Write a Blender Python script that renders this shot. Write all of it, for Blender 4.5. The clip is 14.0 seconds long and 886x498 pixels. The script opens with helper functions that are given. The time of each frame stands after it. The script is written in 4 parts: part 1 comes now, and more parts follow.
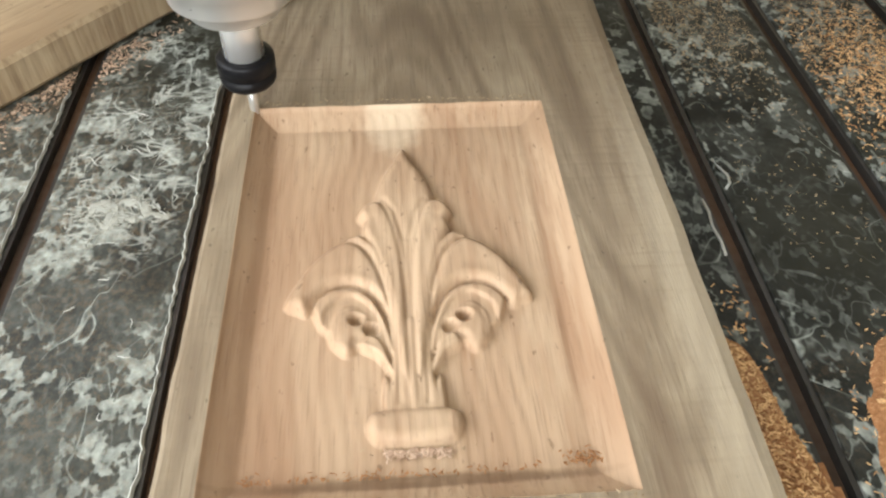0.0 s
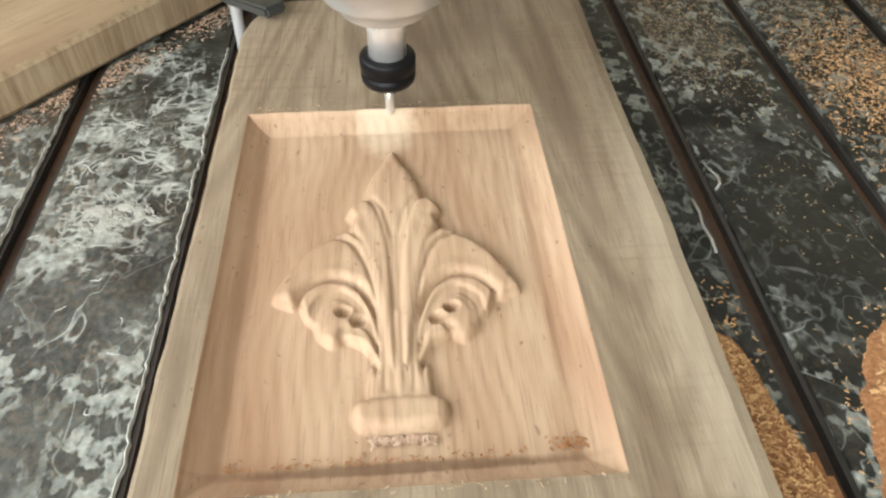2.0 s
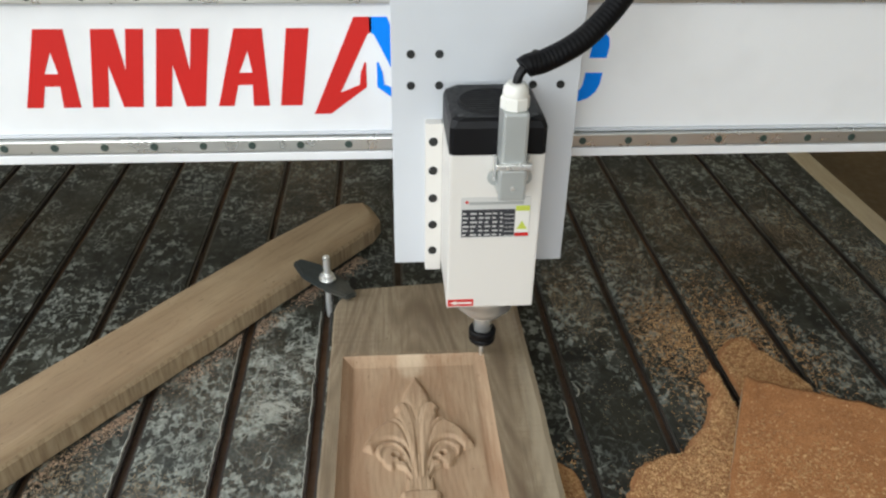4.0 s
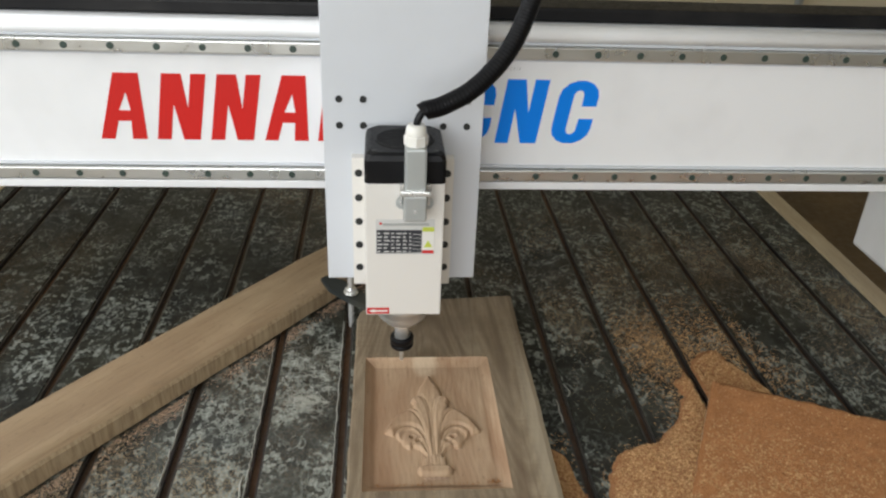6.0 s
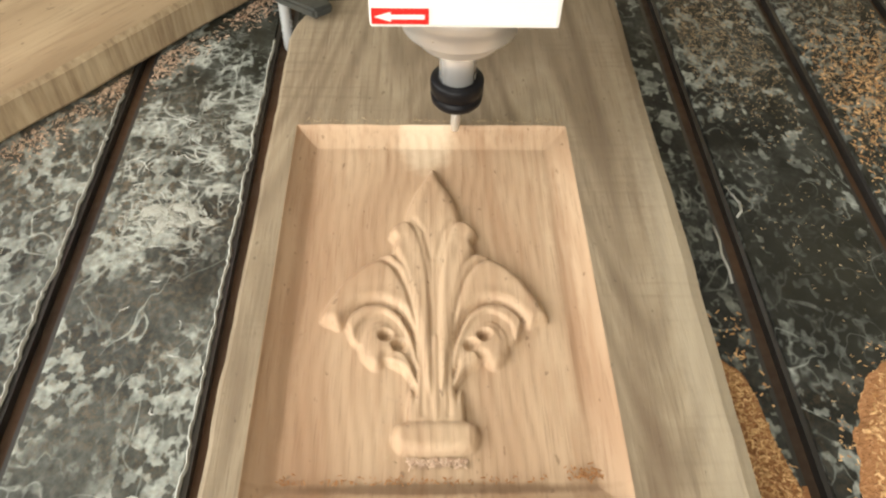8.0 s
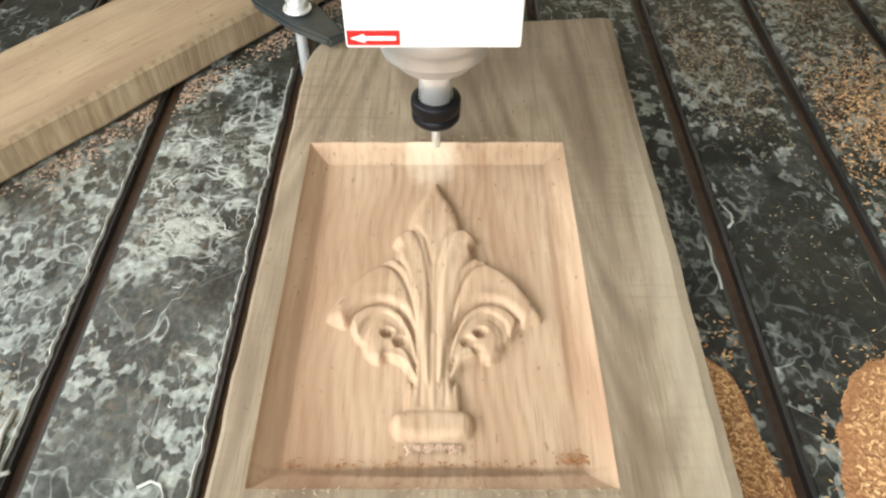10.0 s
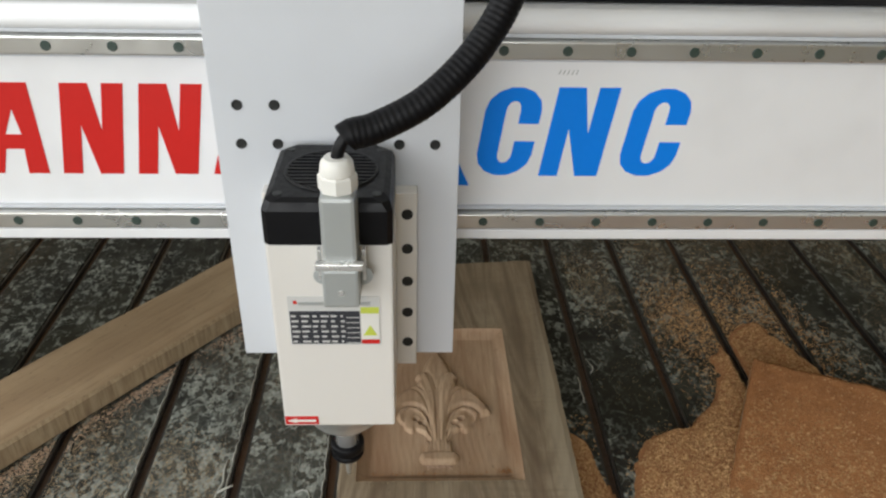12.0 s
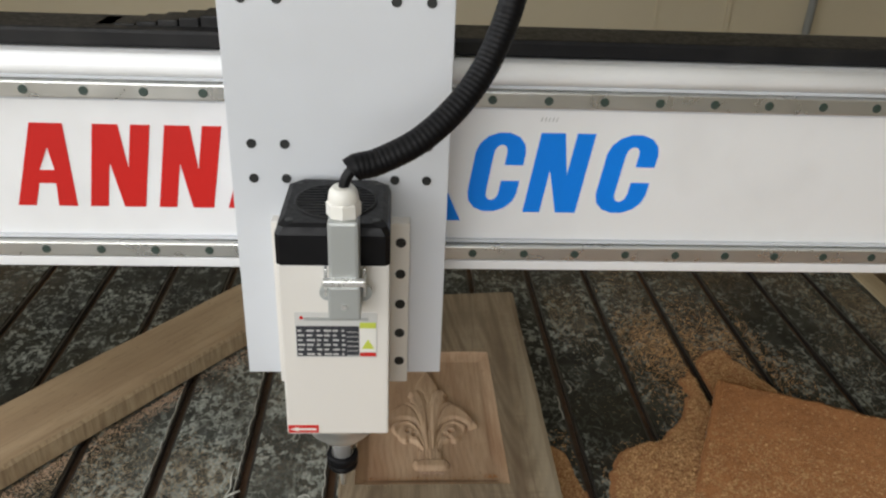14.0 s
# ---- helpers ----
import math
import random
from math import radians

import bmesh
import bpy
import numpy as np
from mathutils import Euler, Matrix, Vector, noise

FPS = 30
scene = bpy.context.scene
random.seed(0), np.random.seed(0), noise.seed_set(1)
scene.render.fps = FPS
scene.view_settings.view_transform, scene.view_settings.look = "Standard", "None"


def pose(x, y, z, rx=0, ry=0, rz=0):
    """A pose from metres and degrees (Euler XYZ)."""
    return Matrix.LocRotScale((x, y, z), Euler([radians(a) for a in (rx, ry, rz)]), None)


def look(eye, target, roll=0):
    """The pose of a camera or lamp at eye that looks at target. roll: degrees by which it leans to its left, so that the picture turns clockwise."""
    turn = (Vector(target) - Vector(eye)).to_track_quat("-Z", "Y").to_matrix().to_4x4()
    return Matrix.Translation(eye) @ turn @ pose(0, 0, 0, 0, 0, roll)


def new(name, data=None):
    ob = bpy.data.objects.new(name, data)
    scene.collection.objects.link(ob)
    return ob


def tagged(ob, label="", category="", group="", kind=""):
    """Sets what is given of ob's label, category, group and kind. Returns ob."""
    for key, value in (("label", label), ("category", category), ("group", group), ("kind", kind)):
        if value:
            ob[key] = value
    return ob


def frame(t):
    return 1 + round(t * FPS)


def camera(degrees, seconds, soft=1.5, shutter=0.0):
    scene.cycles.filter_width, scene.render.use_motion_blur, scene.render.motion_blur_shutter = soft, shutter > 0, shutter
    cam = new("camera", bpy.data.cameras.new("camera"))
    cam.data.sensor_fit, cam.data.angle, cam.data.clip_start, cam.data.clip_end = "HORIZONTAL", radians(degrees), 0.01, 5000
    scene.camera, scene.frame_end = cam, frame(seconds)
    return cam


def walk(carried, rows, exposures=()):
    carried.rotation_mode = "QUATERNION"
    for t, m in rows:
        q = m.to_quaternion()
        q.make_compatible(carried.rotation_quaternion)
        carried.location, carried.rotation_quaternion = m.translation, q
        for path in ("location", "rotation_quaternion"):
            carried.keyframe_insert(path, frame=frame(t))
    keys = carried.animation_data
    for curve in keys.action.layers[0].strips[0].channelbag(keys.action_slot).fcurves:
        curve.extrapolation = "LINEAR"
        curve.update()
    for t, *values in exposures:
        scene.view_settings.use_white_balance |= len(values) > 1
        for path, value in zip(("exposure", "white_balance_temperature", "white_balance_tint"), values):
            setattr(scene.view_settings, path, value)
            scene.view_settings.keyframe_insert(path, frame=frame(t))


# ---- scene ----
cam = camera(59.0, 14.0, soft=2.3)
PATH = [
    (0, (-0.005, -0.391, 0.285), (0.112, 0.979, -1.167), 1.2),
    (0.5, (0.003, -0.396, 0.273), (0.131, 1.0, -1.153), 1.2),
    (1, (0.0, -0.396, 0.271), (0.141, 0.999, -1.156), 1.6),
    (1.5, (-0.001, -0.398, 0.268), (0.152, 1.0, -1.154), 2.0),
    (2, (0.004, -0.408, 0.271), (0.105, 1.032, -1.114), 0.1),
    (2.5, (0.008, -0.438, 0.285), (0.091, 1.039, -1.062), 0.3),
    (3, (0.002, -0.443, 0.286), (0.052, 1.062, -1.029), -0.5),
    (3.3, (0.005, -0.453, 0.306), (0.025, 1.091, -0.965), -1.3),
    (3.5, (0.013, -0.534, 0.387), (0.084, 1.076, -0.798), 0.3),
    (3.6, (0.03, -0.58, 0.423), (0.091, 1.077, -0.696), -0.8),
    (3.8, (-0.012, -0.667, 0.499), (0.151, 1.045, -0.522), 1.4),
    (4, (-0.026, -0.761, 0.614), (0.109, 0.944, -0.422), 1.0),
    (4.2, (-0.04, -0.824, 0.666), (0.098, 0.906, -0.328), 1.0),
    (6.5, (-0.063, -0.912, 0.662), (0.076, 0.847, -0.28), 3.0),
    (7, (-0.019, -0.718, 0.593), (0.041, 0.859, -0.635), 2.9),
    (7.2, (0.027, -0.574, 0.504), (-0.004, 0.92, -0.825), 0.1),
    (7.3, (0.026, -0.528, 0.454), (-0.01, 0.945, -0.898), 0.1),
    (7.5, (0.015, -0.441, 0.409), (-0.009, 0.923, -1.053), 0.8),
    (7.8, (-0.011, -0.393, 0.344), (0.036, 0.936, -1.149), 2.1),
    (8, (-0.008, -0.393, 0.328), (0.052, 0.923, -1.177), 2.0),
    (8.2, (-0.013, -0.39, 0.318), (0.076, 0.929, -1.183), 2.9),
    (10.3, (0.008, -0.447, 0.348), (-0.013, 0.976, -1.057), -0.2),
    (10.5, (0.001, -0.499, 0.403), (0.016, 0.972, -0.952), 1.7),
    (10.7, (0.0, -0.578, 0.457), (-0.01, 0.984, -0.799), -0.8),
    (11, (-0.023, -0.686, 0.566), (0.057, 0.929, -0.611), 1.7),
    (11.5, (-0.019, -0.764, 0.602), (0.052, 0.918, -0.479), 1.3),
    (12, (-0.028, -0.813, 0.617), (0.047, 0.893, -0.424), 1.4),
    (12.2, (-0.032, -0.816, 0.623), (0.042, 0.904, -0.396), 1.5),
    (12.5, (-0.038, -0.82, 0.629), (0.04, 0.917, -0.358), 1.6),
    (13, (-0.032, -0.841, 0.634), (0.05, 0.908, -0.332), 1.7),
    (13.5, (-0.045, -0.89, 0.637), (0.052, 0.868, -0.312), 1.9),
    (14, (-0.046, -0.907, 0.635), (0.079, 0.863, -0.287), 2.5),
]
EXPOSURES = [(0, 1.08, 6500, 10), (2.9, 1.1, 6500, 10), (3.3, 1.17, 6350, 7), (3.55, 1.0, 6300, 6), (3.8, 0.5, 6300, 8), (4.0, 0.12, 6350, 8), (4.2, 0.03, 6400, 9), (6.5, -0.02, 6700, 11), (7.05, 0.0, 7300, 14), (7.25, 0.35, 7300, 13), (7.5, 0.95, 7400, 12),
             (8.2, 1.0, 7000, 10), (10.3, 1.2, 6300, 8), (10.55, 1.05, 6250, 7), (11.0, 0.52, 6400, 9), (11.5, 0.0, 6500, 10), (12.0, -0.12, 6600, 10), (12.4, -0.18, 6700, 11), (14.0, -0.18, 6700, 11)]
walk(cam, [(t, look(eye, target, roll)) for t, eye, target, roll in PATH], EXPOSURES)

# ---- world, openings and exposure ----
world = bpy.data.worlds.new("overcast_sky")
scene.world = world
world.use_nodes = True
wn = world.node_tree
sky = wn.nodes.new("ShaderNodeTexSky")
sky.sky_type, sky.sun_disc = "NISHITA", False
sky.sun_elevation, sky.sun_rotation = radians(48), radians(215)
wn.links.new(sky.outputs[0], wn.nodes["Background"].inputs[0])
wn.nodes["Background"].inputs[1].default_value = 0.12

sun = new("sun", bpy.data.lights.new("sun", "SUN"))
sun.data.energy, sun.data.angle, sun.data.color = 0.8, radians(14), (1.0, 0.96, 0.9)
sun.matrix_world = look((-3, -4, 6), (0, 0, 0))


def opening_light(name, eye, target, wide, high, power, colour):
    """The sky's light through one opening of the workshop."""
    ob = new(name, bpy.data.lights.new(name, "AREA"))
    ob.data.shape, ob.data.size, ob.data.size_y = "RECTANGLE", wide, high
    ob.data.energy, ob.data.color = power, colour
    ob.matrix_world = look(eye, target)
    return ob


opening_light("door_daylight", (-0.95, -2.98, 1.15), (-0.8, 0, 0.75), 2.2, 1.6, 60, (0.97, 0.99, 1.0))
opening_light("window_daylight", (-2.07, -0.5, 1.35), (0, -0.4, 0.75), 2.3, 1.3, 40, (0.96, 0.99, 1.0))


# ---- materials ----
def ramp(nt, fac, stops):
    r = nt.nodes.new("ShaderNodeValToRGB")
    el = r.color_ramp.elements
    while len(el) < len(stops):
        el.new(0.5)
    for e, (p, c) in zip(el, stops):
        e.position = p
        e.color = (*c, 1) if len(c) == 3 else c
    nt.links.new(fac, r.inputs[0])
    return r.outputs[0]


def mix(nt, fac, a, b, mode="MIX"):
    m = nt.nodes.new("ShaderNodeMix")
    m.data_type, m.blend_type = "RGBA", mode
    for sock, v in ((m.inputs[0], fac), (m.inputs[6], a), (m.inputs[7], b)):
        if isinstance(v, (int, float)):
            sock.default_value = v
        elif isinstance(v, tuple):
            sock.default_value = (*v, 1)
        else:
            nt.links.new(v, sock)
    return m.outputs[2]


def math_node(nt, op, a, b=0.0):
    m = nt.nodes.new("ShaderNodeMath")
    m.operation, m.use_clamp = op, op in ("MULTIPLY", "ADD", "SUBTRACT")
    for sock, v in ((m.inputs[0], a), (m.inputs[1], b)):
        if isinstance(v, (int, float)):
            sock.default_value = v
        else:
            nt.links.new(v, sock)
    if op == "MULTIPLY_ADD":
        m.inputs[2].default_value = 0.5
    return m.outputs[0]


def math_node_free(nt, a, b):
    return math_node_raw(nt, "MULTIPLY", a, b)


def math_node_raw(nt, op, a, b):
    """Unclamped arithmetic with a constant."""
    m = nt.nodes.new("ShaderNodeMath")
    m.operation = op
    nt.links.new(a, m.inputs[0])
    m.inputs[1].default_value = b
    return m.outputs[0]


def coords(nt, scale=(1, 1, 1), turn=0.0, shift=(0, 0, 0)):
    """Object space, turned about z, then scaled and shifted."""
    out = nt.nodes.new("ShaderNodeTexCoord").outputs["Object"]
    for use in ((turn, (1, 1, 1), (0, 0, 0)), (0.0, scale, shift)):
        if use == (0.0, (1, 1, 1), (0, 0, 0)):
            continue
        m = nt.nodes.new("ShaderNodeMapping")
        m.inputs["Rotation"].default_value = (0, 0, use[0])
        m.inputs["Scale"].default_value = use[1]
        m.inputs["Location"].default_value = use[2]
        nt.links.new(out, m.inputs[0])
        out = m.outputs[0]
    return out


def noise_of(nt, vec, scale, detail=4.0, rough=0.55, distort=0.0):
    n = nt.nodes.new("ShaderNodeTexNoise")
    n.inputs["Scale"].default_value, n.inputs["Detail"].default_value = scale, detail
    n.inputs["Roughness"].default_value, n.inputs["Distortion"].default_value = rough, distort
    nt.links.new(vec, n.inputs["Vector"])
    return n.outputs[0]


def bump(nt, height, strength, distance=0.001):
    b = nt.nodes.new("ShaderNodeBump")
    b.inputs["Strength"].default_value, b.inputs["Distance"].default_value = strength, distance
    nt.links.new(height, b.inputs["Height"])
    return b.outputs[0]


def material(name, colour=(0.5, 0.5, 0.5), rough=0.5, metal=0.0):
    m = bpy.data.materials.new(name)
    m.use_nodes = True
    p = m.node_tree.nodes["Principled BSDF"]
    p.inputs["Base Color"].default_value = (*colour, 1)
    p.inputs["Roughness"].default_value, p.inputs["Metallic"].default_value = rough, metal
    return m, m.node_tree, p


def worn(name, colour, rough, metal=0.0, dirt=(0.3, 0.28, 0.25), amount=0.25, scale=30.0, grain=0.1):
    """Paint, plastic or metal with faint smudges and a little dust."""
    m, nt, p = material(name, colour, rough, metal)
    big = noise_of(nt, coords(nt), scale * 0.25, 3)
    fine = noise_of(nt, coords(nt), scale * 6, 4)
    f = math_node(nt, "MULTIPLY", ramp(nt, big, [(0.45, (0, 0, 0)), (0.75, (1, 1, 1))]), amount)
    nt.links.new(mix(nt, f, colour, dirt), p.inputs["Base Color"])
    nt.links.new(ramp(nt, fine, [(0.3, (rough * 0.8,) * 3), (0.7, (min(1, rough * 1.25),) * 3)]), p.inputs["Roughness"])
    nt.links.new(bump(nt, fine, grain, 0.0003), p.inputs["Normal"])
    return m


def patch(nt, at, size):
    """A ragged patch: 1 in its middle, 0 outside its two half sizes."""
    sx, sy = 1 / size[0], 1 / size[1]
    g = nt.nodes.new("ShaderNodeTexGradient")
    g.gradient_type = "SPHERICAL"
    nt.links.new(coords(nt, (sx, sy, 0.0), shift=(-at[0] * sx, -at[1] * sy, 0)), g.inputs[0])
    rag = noise_of(nt, coords(nt), 130.0, 4, 0.6)
    both = math_node(nt, "ADD", math_node(nt, "MULTIPLY", g.outputs["Fac"], 0.8), math_node(nt, "MULTIPLY", rag, 0.4))
    return ramp(nt, both, [(0.25, (0, 0, 0)), (0.6, (1, 1, 1))])


def wood(name, pale, mid, dark, turn=0.0, figure=16.0, stain=0.35, rough=0.6, stretch=0.22, streak=0.5, fine_bump=0.35, cross=0.0, patches=()):
    """Sawn hardwood: growth lines that flow round a warped figure, streaks and pores along the grain, stains."""
    m, nt, p = material(name, mid, rough)
    field = noise_of(nt, coords(nt, (1, stretch, 0.5), turn), 5.5, 2, 0.45, 0.35)
    wave = math_node(nt, "SINE", math_node_free(nt, field, figure * 6.283))
    lines = ramp(nt, math_node(nt, "MULTIPLY_ADD", wave, 0.5), [(0.0, dark), (0.3, mid), (0.75, pale), (1.0, mid)])
    broad = ramp(nt, noise_of(nt, coords(nt, (1, 0.1, 0.5), turn), 22.0, 3, 0.5, 0.3), [(0.3, dark), (0.48, mid), (0.7, pale)])
    body = mix(nt, streak, lines, broad)
    pore = noise_of(nt, coords(nt, (1, 0.05, 0.3), turn), 700.0, 3, 0.6)
    body = mix(nt, math_node(nt, "MULTIPLY", ramp(nt, pore, [(0.54, (0, 0, 0)), (0.74, (1, 1, 1))]), 0.45), body, tuple(0.6 * c for c in dark))
    fibre = noise_of(nt, coords(nt, (1, 0.05, 0.3), turn), 170.0, 3, 0.6)
    body = mix(nt, math_node(nt, "MULTIPLY", ramp(nt, fibre, [(0.5, (0, 0, 0)), (0.68, (1, 1, 1))]), 0.55), body, dark)
    blot = noise_of(nt, coords(nt), 14.0, 6, 0.65)
    body = mix(nt, math_node(nt, "MULTIPLY", ramp(nt, blot, [(0.45, (0, 0, 0)), (0.8, (1, 1, 1))]), stain), body, dark)
    speck = noise_of(nt, coords(nt, (1, 0.5, 1), turn), 260.0, 2, 0.5)
    body = mix(nt, math_node(nt, "MULTIPLY", ramp(nt, speck, [(0.68, (0, 0, 0)), (0.74, (1, 1, 1))]), 0.5), body, tuple(0.45 * c for c in dark))
    if cross:   # faint saw marks across the grain
        saw = noise_of(nt, coords(nt, (0.03, 1, 1)), 240.0, 3, 0.6)
        zone = noise_of(nt, coords(nt), 9.0, 2)
        f = math_node(nt, "MULTIPLY", ramp(nt, saw, [(0.5, (0, 0, 0)), (0.62, (1, 1, 1))]), ramp(nt, zone, [(0.45, (0, 0, 0)), (0.6, (cross, cross, cross))]))
        body = mix(nt, f, body, dark)
    for at, size, colour, amount in patches:   # pale sapwood, and darker bands and patches
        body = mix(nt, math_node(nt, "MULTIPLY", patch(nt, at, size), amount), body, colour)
    nt.links.new(body, p.inputs["Base Color"])
    nt.links.new(bump(nt, pore, fine_bump, 0.0004), p.inputs["Normal"])
    p.inputs["Specular IOR Level"].default_value = 0.3
    return m


def sawn(name, pale, mid, dark):
    """A rough sawn side with upright saw marks."""
    m, nt, p = material(name, mid, 0.75)
    marks = noise_of(nt, coords(nt, (1, 1, 0.06)), 190.0, 4, 0.65)
    blot = noise_of(nt, coords(nt), 20.0, 4, 0.6)
    body = mix(nt, 0.4, ramp(nt, marks, [(0.34, dark), (0.5, mid), (0.66, pale)]), ramp(nt, blot, [(0.35, dark), (0.55, mid), (0.7, pale)]))
    nt.links.new(body, p.inputs["Base Color"])
    nt.links.new(bump(nt, marks, 0.7, 0.0008), p.inputs["Normal"])
    return m


def bed_material():
    """Black sheet with dried pale glue: blots, wriggling threads, a laddered patch, and settled dust."""
    m, nt, p = material("bed_black_sheet", (0.012, 0.013, 0.012), 0.5)
    v = coords(nt, (1, 0.8, 1))

    def step(f, lo, hi, top=1.0):
        return ramp(nt, f, [(lo, (0, 0, 0)), (hi, (top, top, top))])

    def threads(scale, squeeze, width, distort, turn=0.0):
        """Thin winding lines: where a bent noise crosses its middle value."""
        n = noise_of(nt, coords(nt, squeeze, turn), scale, 2, 0.5, distort)
        off = math_node(nt, "ABSOLUTE", math_node_raw(nt, "SUBTRACT", n, 0.5))
        return ramp(nt, off, [(0.0, (1, 1, 1)), (width, (0, 0, 0))])

    where = noise_of(nt, coords(nt), 11.0, 4, 0.6)
    glue_patch = patch(nt, (-0.165, 0.03), (0.05, 0.15))
    front_patch = patch(nt, (-0.23, -0.2), (0.2, 0.42))
    smear = mix(nt, 0.4, noise_of(nt, v, 95.0, 2, 0.5, 0.25), noise_of(nt, coords(nt, (1, 0.65, 1)), 190.0, 2, 0.5, 0.2))
    raised = math_node(nt, "ADD", math_node(nt, "ADD", smear, math_node(nt, "MULTIPLY", glue_patch, 0.03)), math_node(nt, "MULTIPLY", front_patch, 0.045))
    blots = math_node(nt, "MULTIPLY", step(raised, 0.535, 0.575), ramp(nt, where, [(0.4, (0.05, 0.05, 0.05)), (0.56, (1, 1, 1))]))
    worms = math_node(nt, "MULTIPLY", threads(60.0, (1, 0.7, 1), 0.03, 0.4), step(noise_of(nt, coords(nt, shift=(5, 2, 0)), 9.0, 3), 0.48, 0.6, 0.6))
    hairs = math_node(nt, "MULTIPLY", threads(17.0, (1, 0.8, 1), 0.0075, 0.8, 0.5), step(noise_of(nt, coords(nt, shift=(1, 7, 0)), 6.0, 3), 0.45, 0.54, 0.9))
    rungs = math_node(nt, "ADD", threads(85.0, (0.5, 1, 1), 0.05, 0.7), threads(70.0, (1, 0.45, 1), 0.04, 0.7))
    net = math_node(nt, "MULTIPLY", rungs, math_node(nt, "MULTIPLY", step(glue_patch, 0.08, 0.35), step(noise_of(nt, v, 38.0, 3), 0.42, 0.54)))
    film = math_node(nt, "MULTIPLY", step(math_node(nt, "ADD", noise_of(nt, v, 40.0, 5, 0.65), math_node(nt, "MULTIPLY", front_patch, 0.2)), 0.42, 0.78), 0.24)
    mask = math_node(nt, "ADD", math_node(nt, "ADD", blots, film), net)
    bare = math_node(nt, "ADD", patch(nt, (0.243, -0.1), (0.055, 0.12)), patch(nt, (-0.14, -0.07), (0.03, 0.06)))
    thick = math_node(nt, "ADD", math_node(nt, "ADD", front_patch, glue_patch), patch(nt, (0.2, 0.1), (0.14, 0.2)))
    mask = math_node(nt, "MULTIPLY", mask, ramp(nt, thick, [(0.0, (0.68, 0.68, 0.63)), (0.6, (1, 1, 1))]))
    mask = math_node(nt, "ADD", mask, math_node(nt, "ADD", worms, hairs))
    mask = math_node(nt, "MULTIPLY", mask, ramp(nt, bare, [(0.1, (1, 1, 1)), (0.7, (0.3, 0.3, 0.3))]))
    tone = noise_of(nt, v, 230.0, 3)
    base = mix(nt, step(noise_of(nt, v, 5.0, 4), 0.35, 0.7), (0.007, 0.008, 0.008), (0.02, 0.019, 0.011))
    c = mix(nt, math_node(nt, "MULTIPLY", mask, 0.82), base, ramp(nt, tone, [(0.3, (0.17, 0.185, 0.165)), (0.75, (0.5, 0.53, 0.47))]))
    c = mix(nt, math_node(nt, "MULTIPLY", net, 0.35), c, (0.6, 0.61, 0.54))
    dust = noise_of(nt, v, 380.0, 5, 0.7)
    zone = noise_of(nt, coords(nt, shift=(3.1, 1.7, 0)), 3.2, 4)
    dm = math_node(nt, "MULTIPLY", step(dust, 0.48, 0.6), step(zone, 0.5, 0.7, 0.6))
    c = mix(nt, dm, c, (0.2, 0.13, 0.068))
    nt.links.new(c, p.inputs["Base Color"])
    nt.links.new(mix(nt, mask, (0.5, 0.5, 0.5), (0.75, 0.75, 0.75)), p.inputs["Roughness"])
    nt.links.new(bump(nt, math_node(nt, "ADD", math_node(nt, "MULTIPLY", mask, 0.5), math_node(nt, "MULTIPLY", dm, 0.4)), 0.5, 0.0008), p.inputs["Normal"])
    p.inputs["Specular IOR Level"].default_value = 0.22
    return m


def dust_material(name, a, b, c):
    m, nt, p = material(name, b, 0.9)
    v = coords(nt)
    fine = noise_of(nt, v, 420.0, 4, 0.7)
    big = noise_of(nt, v, 22.0, 4, 0.6)
    col = mix(nt, 0.45, ramp(nt, fine, [(0.3, a), (0.52, b), (0.72, c)]), ramp(nt, big, [(0.3, a), (0.7, b)]))
    nt.links.new(col, p.inputs["Base Color"])
    nt.links.new(bump(nt, fine, 1.0, 0.003), p.inputs["Normal"])
    return m


def chip_material(name, a, b):
    m, nt, p = material(name, a, 0.8)
    g = nt.nodes.new("ShaderNodeNewGeometry")
    nt.links.new(ramp(nt, g.outputs["Random Per Island"], [(0.0, a), (1.0, b)]), p.inputs["Base Color"])
    return m


BED = bed_material()
BOARD = wood("board_weathered_wood", (0.345, 0.277, 0.188), (0.262, 0.202, 0.133), (0.145, 0.103, 0.066), figure=27, stain=0.42, streak=0.58, fine_bump=0.6, stretch=0.16, cross=0.3,
             patches=[((0.137, -0.2), (0.02, 0.3), (0.42, 0.355, 0.255), 0.5), ((0.1, -0.33), (0.012, 0.22), (0.15, 0.1, 0.062), 0.5), ((0.045, 0.085), (0.1, 0.03), (0.17, 0.125, 0.08), 0.35)])
# patches: pale at top centre, darker along the cove's bottom, right and left foot
FRESH = wood("board_fresh_cut_wood", (0.49, 0.355, 0.232), (0.42, 0.284, 0.178), (0.29, 0.168, 0.095), figure=7, stain=0.3, rough=0.62, streak=0.72, stretch=0.3,
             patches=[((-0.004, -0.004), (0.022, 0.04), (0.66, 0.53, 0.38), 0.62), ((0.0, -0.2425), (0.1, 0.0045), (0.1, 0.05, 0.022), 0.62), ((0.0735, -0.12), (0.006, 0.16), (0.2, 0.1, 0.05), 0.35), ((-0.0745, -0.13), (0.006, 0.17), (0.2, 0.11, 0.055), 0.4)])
PLANK = wood("plank_wood", (0.42, 0.315, 0.195), (0.35, 0.25, 0.15), (0.25, 0.17, 0.1), turn=radians(38), figure=5, stain=0.4, streak=0.55, stretch=0.1)
